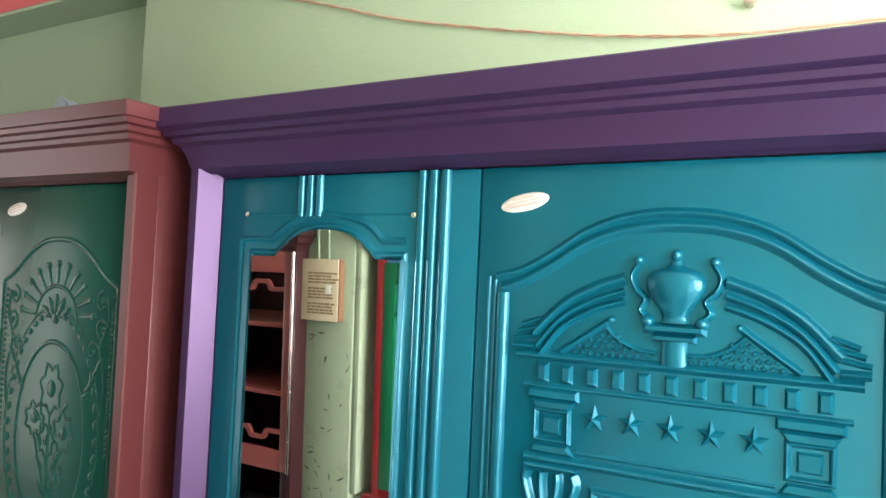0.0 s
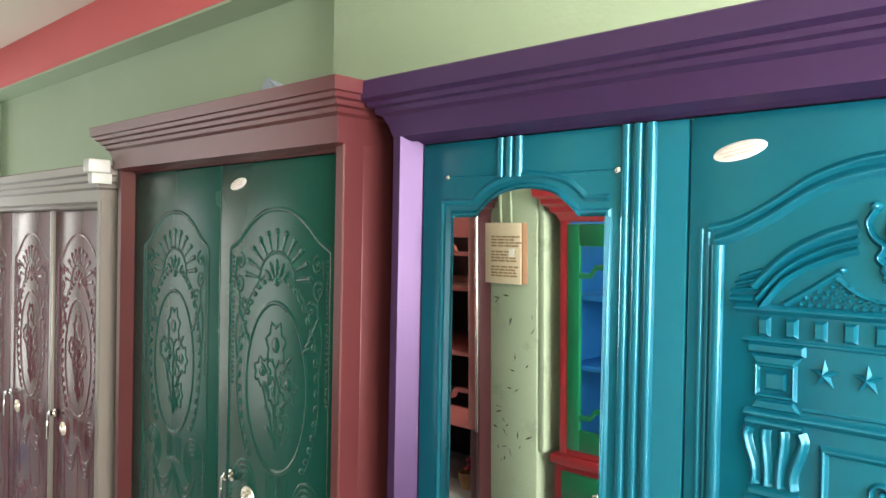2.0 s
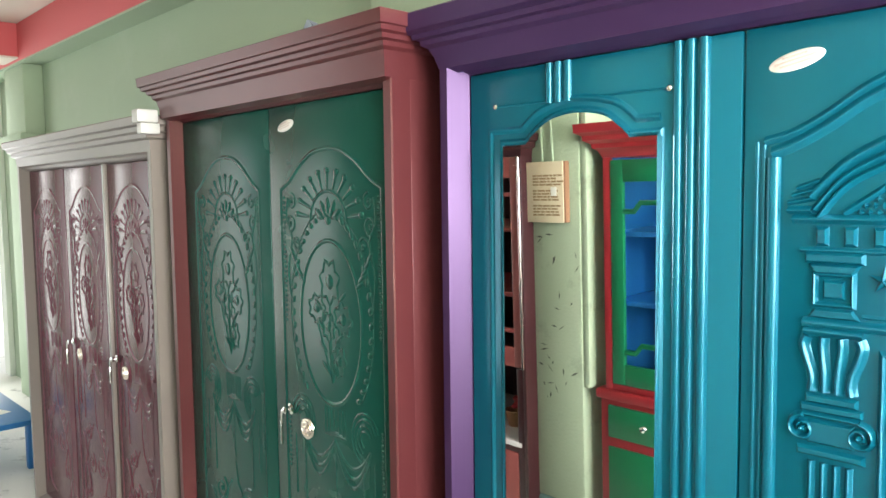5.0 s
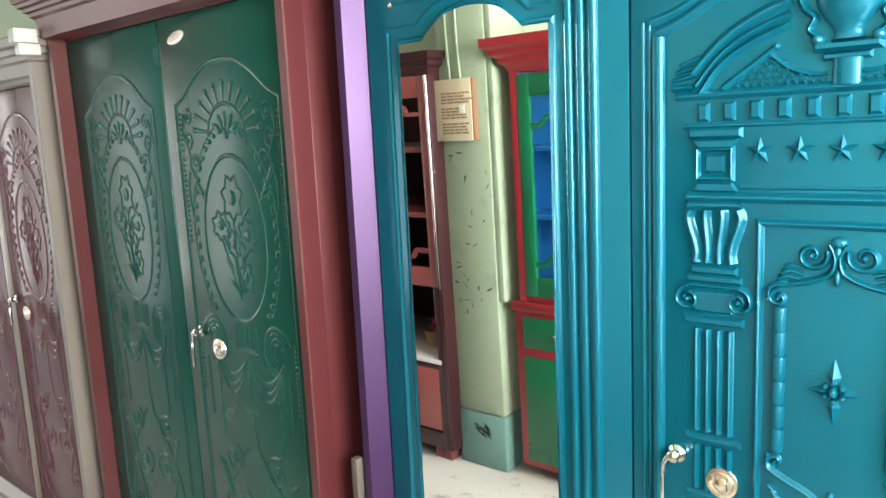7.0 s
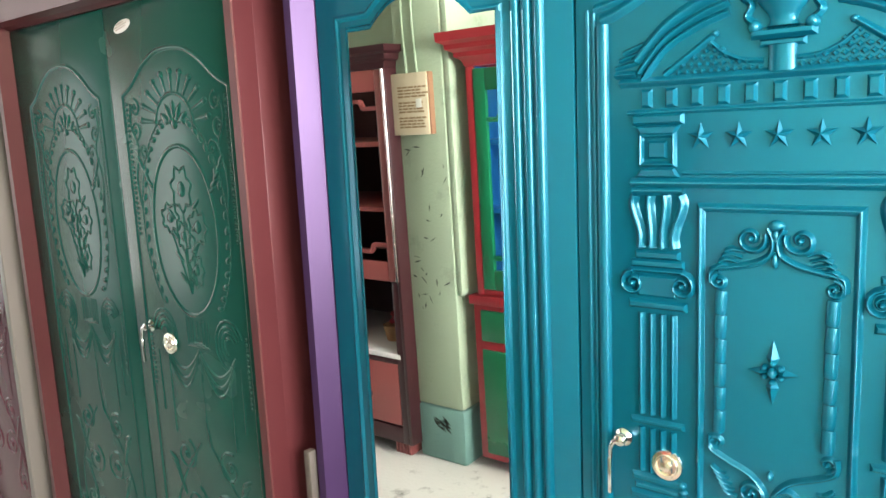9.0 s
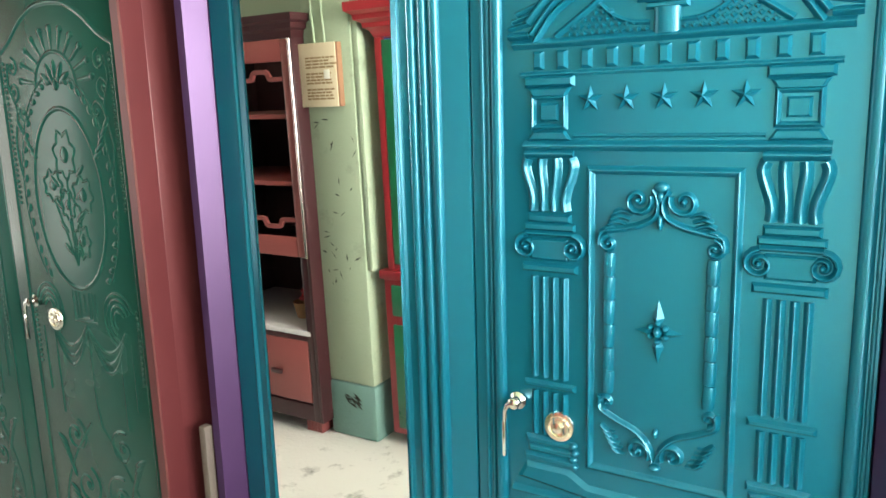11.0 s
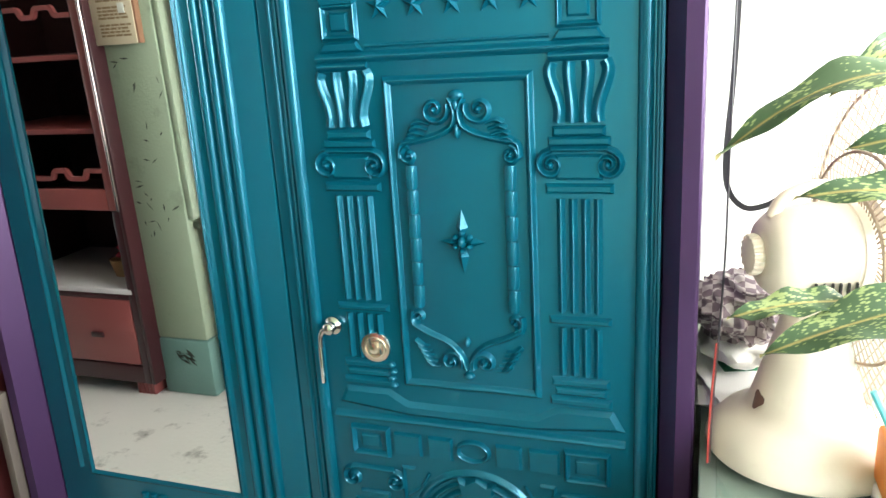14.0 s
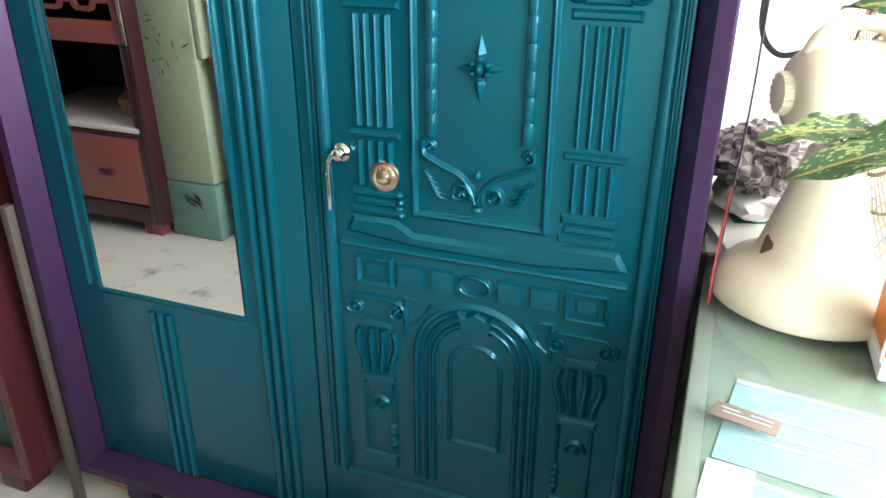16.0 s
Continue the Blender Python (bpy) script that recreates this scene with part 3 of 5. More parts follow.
for x0, x1 in ((-0.196, -0.138), (0.140, 0.198)):
    part("frieze_block", Shape().bead([(x0, 0.658), (x1, 0.658), (x1, 0.702), (x0, 0.702)], 0.008, 0.011, closed=True).rect(x0 + 0.012, x1 - 0.012, 0.668, 0.692, 0.006, 0.003), TEAL, ed)
for x0, x1 in ((-0.128, -0.082), (-0.072, -0.032), (0.034, 0.074), (0.084, 0.130)):
    part("frieze_block", Shape().rect(x0, x1, 0.662, 0.700, 0.010, 0.003), TEAL, ed)
part("frieze_oval", Shape().bead(arc(0, 0.682, 0.024, 0.016, 0, 345, 20), 0.007, 0.010, closed=True), TEAL, ed)
for cx in (-0.167, 0.168):
    s = Shape().spiral(cx - 0.036, 0.612, 0.018, 1.5, 1, 1.57, 0.008, 0.011).spiral(cx + 0.036, 0.612, 0.018, 1.5, -1, 1.57, 0.008, 0.011)
    s.bead([(cx - 0.036, 0.632), (cx + 0.036, 0.632)], 0.007, 0.010).rect(cx - 0.026, cx + 0.026, 0.578, 0.592, 0.009, 0.003)
    for k in range(4):
        x = cx - 0.024 + 0.016 * k
        s.bead(smooth_line([(x + (k - 1.5) * b, z) for b, z in ((0.003, 0.572), (0.007, 0.555), (0.006, 0.535), (0.001, 0.51), (0.0, 0.492))], 4), 0.014, 0.012)
    s.rect(cx - 0.032, cx + 0.032, 0.470, 0.484, 0.010, 0.004)
    s.spiral(cx, 0.424, 0.018, 1.4, 1, 0, 0.008, 0.009)
    s.bead([(cx - 0.026, 0.466), (cx - 0.026, 0.330)], 0.007, 0.007).bead([(cx + 0.026, 0.466), (cx + 0.026, 0.330)], 0.007, 0.007)
    for k in range(4):
        s.dome(cx + (0.026 if cx < 0 else -0.026), 0.386 - 0.013 * k, 0.008, 0.006, 0.009, seg=8)
    s.rect(cx - 0.034, cx + 0.034, 0.296, 0.322, 0.010, 0.004)
    part("lower_column", s, TEAL, ed)
for r, wd in ((0.100, 0.012), (0.084, 0.008), (0.070, 0.010)):
    a = arc(0.003, 0.545, r, r, 180, 0, 20)
    part("lower_arch", Shape().bead([(0.003 - r, 0.290)] + a + [(0.003 + r, 0.290)], wd, 0.010), TEAL, ed)
a = arc(0.003, 0.535, 0.042, 0.042, 180, 0, 14)
part("lower_panel", Shape().bead([(-0.039, 0.385)] + a + [(0.045, 0.385)], 0.008, 0.008, closed=True), TEAL, ed)
part("keystone", Shape().pad([(-0.022, 0.600), (0.028, 0.600), (0.036, 0.640), (0.020, 0.632), (0.003, 0.642), (-0.014, 0.632), (-0.030, 0.640)], 0.016, 0.005), TEAL, ed)
for q in (-1, 1):
    s = Shape().bead([(0.003 + q * 0.098, 0.640), (0.003 + q * 0.118, 0.640), (0.003 + q * 0.118, 0.575)], 0.006, 0.006).bead(smooth_line([(0.003 + q * 0.075, 0.636), (0.003 + q * 0.09, 0.61), (0.003 + q * 0.112, 0.592)], 4), 0.005, 0.005)
    part("spandrel", s, TEAL, ed)
plaque(ed, -0.215, 1.617, 0.0, 0.038, 0.013)
lever(ed, -0.212, 0.870, 0.0)
lock(ed, -0.144, 0.840, 0.0, 0.024)


# -- green and brick-red wardrobe
def floral(door, mat, cx, hw, zt, zb, y):
    """Pressed ornament of a door leaf: ogee field, shell, oval with a spray of flowers, swags and scrolls."""
    def low(name, s, mat, door):
        s.v = [(a, y + 0.62 * (b - y), c) for a, b, c in s.v]
        return part(name, s, mat, door)

    k = hw / 0.195
    sh = zt - 0.09
    half = [(hw, sh), (hw * 0.80, sh + 0.020), (hw * 0.55, sh + 0.058), (hw * 0.30, sh + 0.083), (hw * 0.1, zt)]
    top = smooth_line([(cx - x, z) for x, z in half] + [(cx + x, z) for x, z in reversed(half)], 5)
    low("field_moulding", Shape().bead([(cx - hw, zb)] + top + [(cx + hw, zb)], 0.011, 0.0054, y), mat, door)
    s = Shape()
    for q in (-1, 1):
        for i in range(26):
            s.dome(cx + q * (hw - 0.013), sh - 0.02 - 0.012 * i, 0.0045, 0.005, 0.0036, y, 6, 2)
        for i in range(14):
            s.dome(cx + q * (hw - 0.014), zt - 0.62 - 0.012 * i, 0.0045, 0.005, 0.0036, y, 6, 2)
    tagged(low("pearl_edging", s, mat, door), kind="stuff")
    # shell
    cz = zt - 0.165
    for i in range(11):
        a = radians(8 + 164 * i / 10)
        s = Shape().bead([(cx + 0.075 * k * math.cos(a), cz + 0.075 * math.sin(a)), (cx + 0.118 * k * math.cos(a), cz + 0.110 * math.sin(a))], [0.007, 0.012], 0.0048, y)
        s.dome(cx + 0.124 * k * math.cos(a), cz + 0.116 * math.sin(a), 0.010, 0.008, 0.0054, y, 8, 3)
        low("shell_rib", s, mat, door)
    s = Shape()
    s.bead(arc(cx, cz, 0.070 * k, 0.070, 0, 180), 0.008, 0.0048, y)
    for i in range(5):
        a = radians(30 + 30 * i)
        s.dome(cx + 0.036 * k * math.cos(a), cz + 0.034 * math.sin(a), 0.022 * k, 0.008, 0.0054, y, 10, 3, a)
    s.dome(cx, cz + 0.004, 0.012, 0.012, 0.0066, y)
    low("shell", s, mat, door)
    for q in (-1, 1):
        s = Shape().spiral(cx + q * 0.150 * k, sh - 0.030, 0.020 * k, 1.3, q, 1.57, 0.007, 0.0048, y).spiral(cx + q * 0.155 * k, sh - 0.080, 0.022 * k, 1.3, -q, -1.57, 0.007, 0.0048, y)
        s.spiral(cx + q * 0.128 * k, sh - 0.125, 0.020 * k, 1.2, q, 0, 0.007, 0.0048, y)
        for i in range(5):
            s.dome(cx + q * (0.150 - 0.010 * i) * k, sh - 0.150 - 0.016 * i, 0.017 * k, 0.006, 0.0042, y, 8, 3, q * (0.9 - 0.1 * i))
        s.bead(smooth_line([(cx + q * x * k, z) for x, z in ((0.165, sh - 0.02), (0.172, sh - 0.07), (0.150, sh - 0.12), (0.168, sh - 0.19), (0.160, sh - 0.26))], 5), 0.006, 0.0042, y)
        low("corner_scroll", s, mat, door)
    # oval
    oz = zt - 0.398
    low("oval_moulding", Shape().bead(arc(cx, oz, 0.118 * k, 0.190, 0, 351, 40), 0.010, 0.0054, y, True), mat, door)
    s = Shape()
    for i in range(46):
        a = 2 * math.pi * i / 46
        if math.sin(a) > -0.80:
            s.dome(cx + 0.150 * k * math.cos(a), oz + 0.01 + 0.238 * math.sin(a), 0.011, 0.007, 0.0048, y, 8, 3, a + 1.1)
    s.bead(arc(cx, oz + 0.01, 0.160 * k, 0.250, -45, 225, 40), 0.005, 0.0030, y)
    low("leaf_wreath", s, mat, door)
    s = Shape()
    for x, z, rx, rz, ph in ((0.0, 0.095, 0.034, 0.046, 0.0), (-0.052, 0.030, 0.030, 0.030, 1.0), (0.048, 0.012, 0.031, 0.036, 2.0), (-0.006, -0.010, 0.022, 0.030, 0.5), (0.030, -0.085, 0.024, 0.034, 1.5)):
        loop = []
        for i in range(28):
            a = 2 * math.pi * i / 28
            r = 1 + 0.17 * math.sin(7 * a + ph)
            loop.append((cx + k * (x + rx * r * math.cos(a)), oz + z + rz * r * math.sin(a)))
        s.bead(loop, 0.006, 0.0055, y, True)
        s.dome(cx + k * x, oz + z, rx * 0.45 * k, rz * 0.40, 0.005, y, 10, 3)
        s.bead(smooth_line([(cx + k * x, oz + z - rz), (cx + k * (x * 0.6), oz + z * 0.4 - 0.06), (cx + k * 0.005, oz - 0.14)], 5), 0.005, 0.005, y)
    for i in range(8):
        q = (-1, 1)[i % 2]
        s.dome(cx + q * (0.020 + 0.004 * i) * k, oz - 0.105 + 0.024 * i, 0.020 * k, 0.006, 0.0042, y, 8, 3, q * 0.7)
    low("flower_spray", s, mat, door)
    # swags
    sw = zt - 0.64
    s = Shape()
    for i in range(4):
        w = 0.012 * i
        s.bead([(cx + (-0.030 + w) * k, sw + 0.045), (cx + (-0.030 + w) * k, sw - 0.02 + 0.3 * w), (cx + (0.05 - w) * k, sw - 0.02 + 0.3 * w), (cx + (0.05 - w) * k, sw + 0.045)] if i < 3 else [(cx + 0.01 * k, sw + 0.04), (cx + 0.01 * k, sw)], 0.006, 0.0036, y)
    low("ribbon_bow", s, mat, door)
    for q in (-1, 1):
        s = Shape()
        for dp in (0.052, 0.076, 0.098):
            s.bead([(cx + (0.008 + q * 0.066) * k + 0.066 * k * (-1 + 2 * t / 12), sw - 0.030 - dp * math.sin(math.pi * t / 12) ** 0.9) for t in range(13)], 0.008, 0.0048, y)
        for i in range(4):
            s.bead(arc(cx + q * 0.122 * k, sw - 0.005, (0.016 + 0.011 * i) * k, 0.020 + 0.013 * i, 250 if q > 0 else 290, 20 if q > 0 else 520, 14), 0.006, 0.0042, y)
        for xx, ln in ((0.115, 0.20), (0.155, 0.15)):
            s.bead([(cx + q * xx * k, sw - 0.05), (cx + q * xx * k, sw - 0.05 - ln)], [0.005, 0.009], 0.0042, y)
        low("swag", s, mat, door)
    low("tassel", Shape().bead([(cx + 0.008 * k, sw - 0.035), (cx + 0.010 * k, sw - 0.20), (cx + 0.020 * k, sw - 0.26)], [0.006, 0.008, 0.012], 0.0048, y), mat, door)
    # foot scrolls
    for q in (-1, 1):
        s = Shape()
        for r0, zz, xx in ((0.042, sw - 0.30, 0.085), (0.050, sw - 0.42, 0.060), (0.034, sw - 0.54, 0.110)):
            if zz - r0 > zb:
                s.spiral(cx + q * xx * k, zz, r0 * k, 1.5, q, 1.2, 0.009, 0.0054, y, 26)
                for i in range(6):
                    s.dome(cx + q * (xx + 0.055 - 0.006 * i) * k, zz - 0.02 - 0.014 * i, 0.022 * k, 0.007, 0.0042, y, 8, 3, q * (0.5 + 0.12 * i))
        s.bead(smooth_line([(cx + q * x * k, z) for x, z in ((0.02, sw - 0.26), (0.10, sw - 0.36), (0.150, sw - 0.48), (0.130, sw - 0.62), (0.05, sw - 0.66))], 5), 0.008, 0.0048, y)
        low("foot_scroll", s, mat, door)


rw = thing("wardrobe", "bottle-green embossed steel wardrobe in a brick-red frame with stepped crown", "wardrobe", group="steel wardrobes along the wall")
RIN, RY = (-1.938, -0.996, 0.128, 1.660), -0.07
RCROWN = [(-0.02, 1.664), (0.0, 1.672), (0.002, 1.700), (0.008, 1.722), (0.016, 1.728), (0.018, 1.737), (0.027, 1.740), (0.029, 1.749), (0.039, 1.752), (0.041, 1.761), (0.047, 1.763), (0.049, 1.788), (0.046, 1.790), (-0.03, 1.790)]
case(rw, RIN, RY, 0.46, 0.022, 0.030, 0.024, RED, RCROWN, 0.0, "brick-red splayed frame member", 0.015)
for x0, x1, cx, hw, zt in ((-1.936, -1.463, -1.692, 0.178, 1.546), (-1.459, -0.998, -1.216, 0.196, 1.547)):
    d = part("embossed_door", Shape().box(x0, x1, RY, RY + 0.018, 0.130, 1.658, 0.003), GREEN, rw, "glossy bottle-green pressed-steel door with floral relief")
    floral(d, GREEN, cx, hw, zt, 0.20, RY)
    if x1 > -1.2:
        plaque(d, -1.382, 1.610, RY, 0.036, 0.013)
        lever(d, -1.386, 0.915, RY)
        lock(d, -1.316, 0.880, RY, 0.026)

# -- maroon and grey wardrobe
mw = thing("wardrobe", "maroon embossed three-door steel wardrobe in a grey frame", "wardrobe", group="steel wardrobes along the wall")
MIN, MY = (-3.40, -2.085, 0.128, 1.560), -0.09
MCROWN = [(-0.02, 1.565), (0.0, 1.585), (0.004, 1.614), (0.016, 1.620), (0.018, 1.634), (0.030, 1.638), (0.032, 1.652), (0.044, 1.657), (0.046, 1.680), (0.042, 1.684), (-0.03, 1.684)]
case(mw, MIN, MY, 0.44, 0.020, 0.035, 0.024, GREY, MCROWN, 0.0, "grey-brown splayed frame member")
for x0, x1 in ((-3.398, -2.962), (-2.950, -2.512), (-2.500, -2.087)):
    d = part("embossed_door", Shape().box(x0, x1, MY, MY + 0.018, 0.130, 1.558, 0.003), MAROON, mw, "glossy maroon pressed-steel door with floral relief")
    floral(d, MAROON, (x0 + x1) / 2, 0.175, 1.482, 0.20, MY)
    if x1 > -2.9:
        lever(d, x0 + 0.03, 0.88, MY)
        lock(d, x0 + 0.10, 0.84, MY, 0.024)
part("mullion", Shape().box(-2.516, -2.496, MY - 0.012, MY + 0.01, 0.128, 1.560, 0.003), GREY, mw)
s = Shape().box(-2.030, -1.986, -0.182, -0.120, 1.660, 1.698, 0.004).box(-2.026, -1.994, -0.170, -0.112, 1.628, 1.6595, 0.004)
part("crown_cap", s, CAP, mw, "pale grey corner cap of the crown")


# ---- across the aisle, seen in the mirror ----
WINE = material("dark_wine_enamel", (0.040, 0.010, 0.013), 0.32, 0, 0.2, 0.1, 3, 0.03)
ROSE = material("rosewood_pink_enamel", (0.27, 0.070, 0.066), 0.4, 0, 0.1, 0.1, 4, 0.03)
CRIM = material("crimson_enamel", (0.33, 0.022, 0.030), 0.32, 0, 0.2, 0.08, 3, 0.03)
LEAFG = material("emerald_enamel", (0.006, 0.150, 0.062), 0.3, 0, 0.2, 0.1, 3, 0.03)
BLUE = material("bright_blue_enamel", (0.015, 0.170, 0.50), 0.4, 0, 0.1, 0.08, 3, 0.03)
LEDGE = material("pale_counter_edge", (0.62, 0.60, 0.60), 0.4, 0, 0, 0.06, 5, 0.02)
DARK = material("dark_interior_paint", (0.050, 0.018, 0.021), 0.6, 0, 0, 0.1, 4, 0.03)
BOARD = material("aged_cream_board", (0.62, 0.53, 0.38), 0.6, 0, 0, 0.08, 12, 0.03, 120, (0.45, 0.33, 0.20), 0.4, 14)
WOODB = material("brown_wood_edge", (0.26, 0.13, 0.07), 0.55, 0, 0, 0.15, 20, 0.05)
INK = material("faded_brown_print", (0.28, 0.19, 0.10), 0.6, 0, 0, 0.1, 40, 0)
STEEL = material("polished_steel_strip", (0.62, 0.50, 0.48), 0.2, 1.0, 0, 0.1, 30, 0.02)


wc = thing("display_cabinet", "dark wine-red display cabinet with rose-pink drawers and open shelves", "display cabinet")
cx0, cx1, cyf, cyb = -2.30, -1.614, -1.115, -1.60
part("side_panel", Shape().box(cx1 - 0.018, cx1, cyb, cyf, 0.06, 1.56, 0.004), WINE, wc)
part("side_panel", Shape().box(cx0, cx0 + 0.018, cyb, cyf, 0.06, 1.56, 0.004), WINE, wc)
part("back_panel", Shape().box(cx0 + 0.019, cx1 - 0.019, cyb, cyb + 0.012, 0.06, 1.56, 0.002), DARK, wc)
part("top_moulding", cornice(cx0, cx1, -cyf - 0.0, -cyb, [(-0.02, 1.540), (0.0, 1.542), (0.006, 1.566), (0.018, 1.574), (0.020, 1.592), (0.034, 1.600), (0.036, 1.624), (-0.03, 1.624)]).moved(Matrix.Diagonal((1, -1, 1, 1))), WINE, wc)
part("front_stile", Shape().box(cx1 - 0.060, cx1 - 0.019, cyf - 0.02, cyf - 0.002, 0.735, 1.54, 0.004), ROSE, wc, "rose-pink face stile")
part("front_stile", Shape().box(cx1 - 0.050, cx1 - 0.019, cyf - 0.02, cyf - 0.002, 0.06, 0.734, 0.004), WINE, wc)
part("front_stile", Shape().box(cx0 + 0.019, cx0 + 0.060, cyf - 0.02, cyf - 0.002, 0.06, 1.54, 0.004), ROSE, wc)
part("corner_strip", Shape().tube([(cx1 - 0.012, cyf + 0.004, 0.735), (cx1 - 0.012, cyf + 0.004, 1.54)], 0.006, 10), STEEL, wc, "shiny turned metal corner strip")
for z in (1.265, 1.014):
    part("shelf", Shape().box(cx0 + 0.019, cx1 - 0.019, cyb + 0.012, cyf - 0.022, z - 0.009, z + 0.009, 0.003), ROSE, wc)
for z0, z1 in ((0.735, 0.812), (1.462, 1.541)):
    part("front_rail", Shape().box(cx0 + 0.06, cx1 - 0.06, cyf - 0.02, cyf - 0.002, z0, z1, 0.004), ROSE, wc)
part("shelf", Shape().box(cx0 + 0.019, cx1 - 0.019, cyb + 0.012, cyf - 0.022, 0.73, 0.748, 0.003), WINE, wc)
for zc, up in ((0.878, 1), (1.400, -1)):
    m = (cx0 + cx1) / 2
    for q in (-1, 1):
        pts = [(m + q * x, cyf - 0.010, zc + up * z) for x, z in ((0.284, 0.0), (0.215, 0.0), (0.200, -0.028), (0.135, -0.028), (0.120, 0.0), (0.070, 0.0), (0.055, -0.028), (0.0, -0.028))]
        s = Shape()
        for p, r in zip(pts, pts[1:]):
            s.tube([p, r], 0.011, 4)
        part("fret_bar", s, ROSE, wc, "stepped rose-pink fret bar", 20)
part("counter", Shape().box(cx0 + 0.019, cx1 - 0.03, cyb + 0.012, cyf - 0.001, 0.418, 0.440, 0.004), LEDGE, wc, "pale counter edge")
for k, (z0, z1) in enumerate(((0.137, 0.395),)):
    for a, b in ((cx0 + 0.062, (cx0 + cx1) / 2 - 0.06), ((cx0 + cx1) / 2 - 0.05, cx1 - 0.052)):
        d = part("drawer_front", Shape().box(a, b, cyf - 0.02, cyf, z0, z1, 0.005), ROSE, wc, "rose-pink drawer front")
        part("drawer_pull", Shape().box((a + b) / 2 - 0.028, (a + b) / 2 + 0.028, cyf + 0.0005, cyf + 0.012, 0.243, 0.263, 0.005), WINE, d)
part("base_rail", Shape().box(cx0, cx1 - 0.019, cyf - 0.02, cyf - 0.003, 0.06, 0.13, 0.004), WINE, wc)
part("carcass_rail", Shape().box(cx0 + 0.02, cx1 - 0.02, cyf - 0.02, cyf - 0.004, 0.396, 0.417, 0.003), WINE, wc)
for fx in (cx0 + 0.03, cx1 - 0.12):
    for fy in (cyf - 0.10, cyb + 0.02):
        s = Shape()
        for k in range(5):
            s.box(fx + 0.017 * k, fx + 0.017 * k + 0.015, fy, fy + 0.07, 0, 0.065, 0.003)
        part("foot", s.box(fx, fx + 0.083, fy + 0.004, fy + 0.066, 0, 0.06, 0.002), ROSE, wc, "ribbed foot")

bk = thing("flower_basket", "small woven basket with red artificial flowers", "basket", (-1.80, -1.27, 0.441))
WICKER = material("woven_cane", (0.38, 0.20, 0.09), 0.7, 0, 0, 0.2, 60, 0.3, 200)
s = Shape().lathe([(0.035, 0), (0.042, 0.03), (0.048, 0.06), (0.050, 0.066), (0.044, 0.066), (0.038, 0.03)], seg=24)
part("basket_body", s, WICKER, bk)
s = Shape()
random.seed(4)
for k in range(14):
    a, r = random.uniform(0, 6.28), random.uniform(0, 0.035)
    s.lathe([(0.004, -0.008), (0.012, -0.002), (0.013, 0.005), (0.006, 0.011), (0.001, 0.012)], (r * math.cos(a), r * math.sin(a), 0.07 + random.uniform(0, 0.04)), 8)
part("flower_heads", s, material("artificial_red_petal", (0.45, 0.02, 0.03), 0.6), bk, "red artificial blooms")

gc = thing("display_cabinet", "crimson and emerald display cabinet with blue shelves behind the doors", "display cabinet")
gx0, gx1, gyf, gyb = -1.315, -0.67, -1.199, -1.66
part("side_panel", Shape().box(gx0, gx0 + 0.016, gyb, gyf - 0.02, 0.700, 1.545, 0.003), CRIM, gc)
part("side_panel", Shape().box(gx1 - 0.016, gx1, gyb, gyf - 0.02, 0.700, 1.545, 0.003), CRIM, gc)
part("back_panel", Shape().box(gx0 + 0.017, gx1 - 0.017, gyb, gyb + 0.012, 0.700, 1.545, 0.002), BLUE, gc)
for a, b in ((gx0 + 0.0165, gx0 + 0.0195), (gx1 - 0.0195, gx1 - 0.0165)):
    part("lining", Shape().box(a, b, gyb + 0.013, gyf - 0.021, 0.701, 1.52, 0.0005), BLUE, gc, "bright blue inner lining")
part("top_moulding", cornice(gx0, gx1, -gyf, -gyb, [(-0.02, 1.520), (0.0, 1.522), (0.010, 1.545), (0.026, 1.555), (0.028, 1.570), (0.048, 1.582), (0.050, 1.598), (0.070, 1.610), (0.072, 1.640), (-0.03, 1.640)]).moved(Matrix.Diagonal((1, -1, 1, 1))), CRIM, gc, "stepped crimson crown")
for a, b in ((gx0, gx0 + 0.030), (gx1 - 0.030, gx1)):
    part("front_stile", Shape().box(a, b, gyf - 0.02, gyf, 0.700, 1.522, 0.003), CRIM, gc)
part("front_rail", Shape().box(gx0 + 0.03, gx1 - 0.03, gyf - 0.02, gyf - 0.001, 0.700, 0.722, 0.003), CRIM, gc)
mx = (gx0 + gx1) / 2
for a, b in ((gx0 + 0.031, mx - 0.001), (mx + 0.001, gx1 - 0.031)):
    dd = part("upper_door", Shape().box(a, a + 0.050, gyf - 0.016, gyf + 0.002, 0.724, 1.512, 0.003).box(b - 0.050, b, gyf - 0.016, gyf + 0.002, 0.724, 1.512, 0.003).box(a + 0.0505, b - 0.0505, gyf - 0.016, gyf + 0.002, 1.436, 1.512, 0.003).box(a + 0.0505, b - 0.0505, gyf - 0.016, gyf + 0.002, 0.724, 0.797, 0.003), LEAFG, gc, "emerald door frame")
    for z in (1.335, 0.842):
        s = Shape()
        s.tube([(a + 0.05, gyf - 0.006, z), (a + 0.09, gyf - 0.006, z), (a + 0.115, gyf - 0.006, z + 0.03), (b - 0.115, gyf - 0.006, z + 0.03), (b - 0.09, gyf - 0.006, z), (b - 0.05, gyf - 0.006, z)], 0.010, 6)
        part("fret_bar", s, LEAFG, dd)
for z in (1.255, 1.010):
    part("shelf", Shape().box(gx0 + 0.018, gx1 - 0.018, gyb + 0.013, gyf - 0.03, z - 0.009, z + 0.009, 0.003), BLUE, gc, "bright blue shelf")
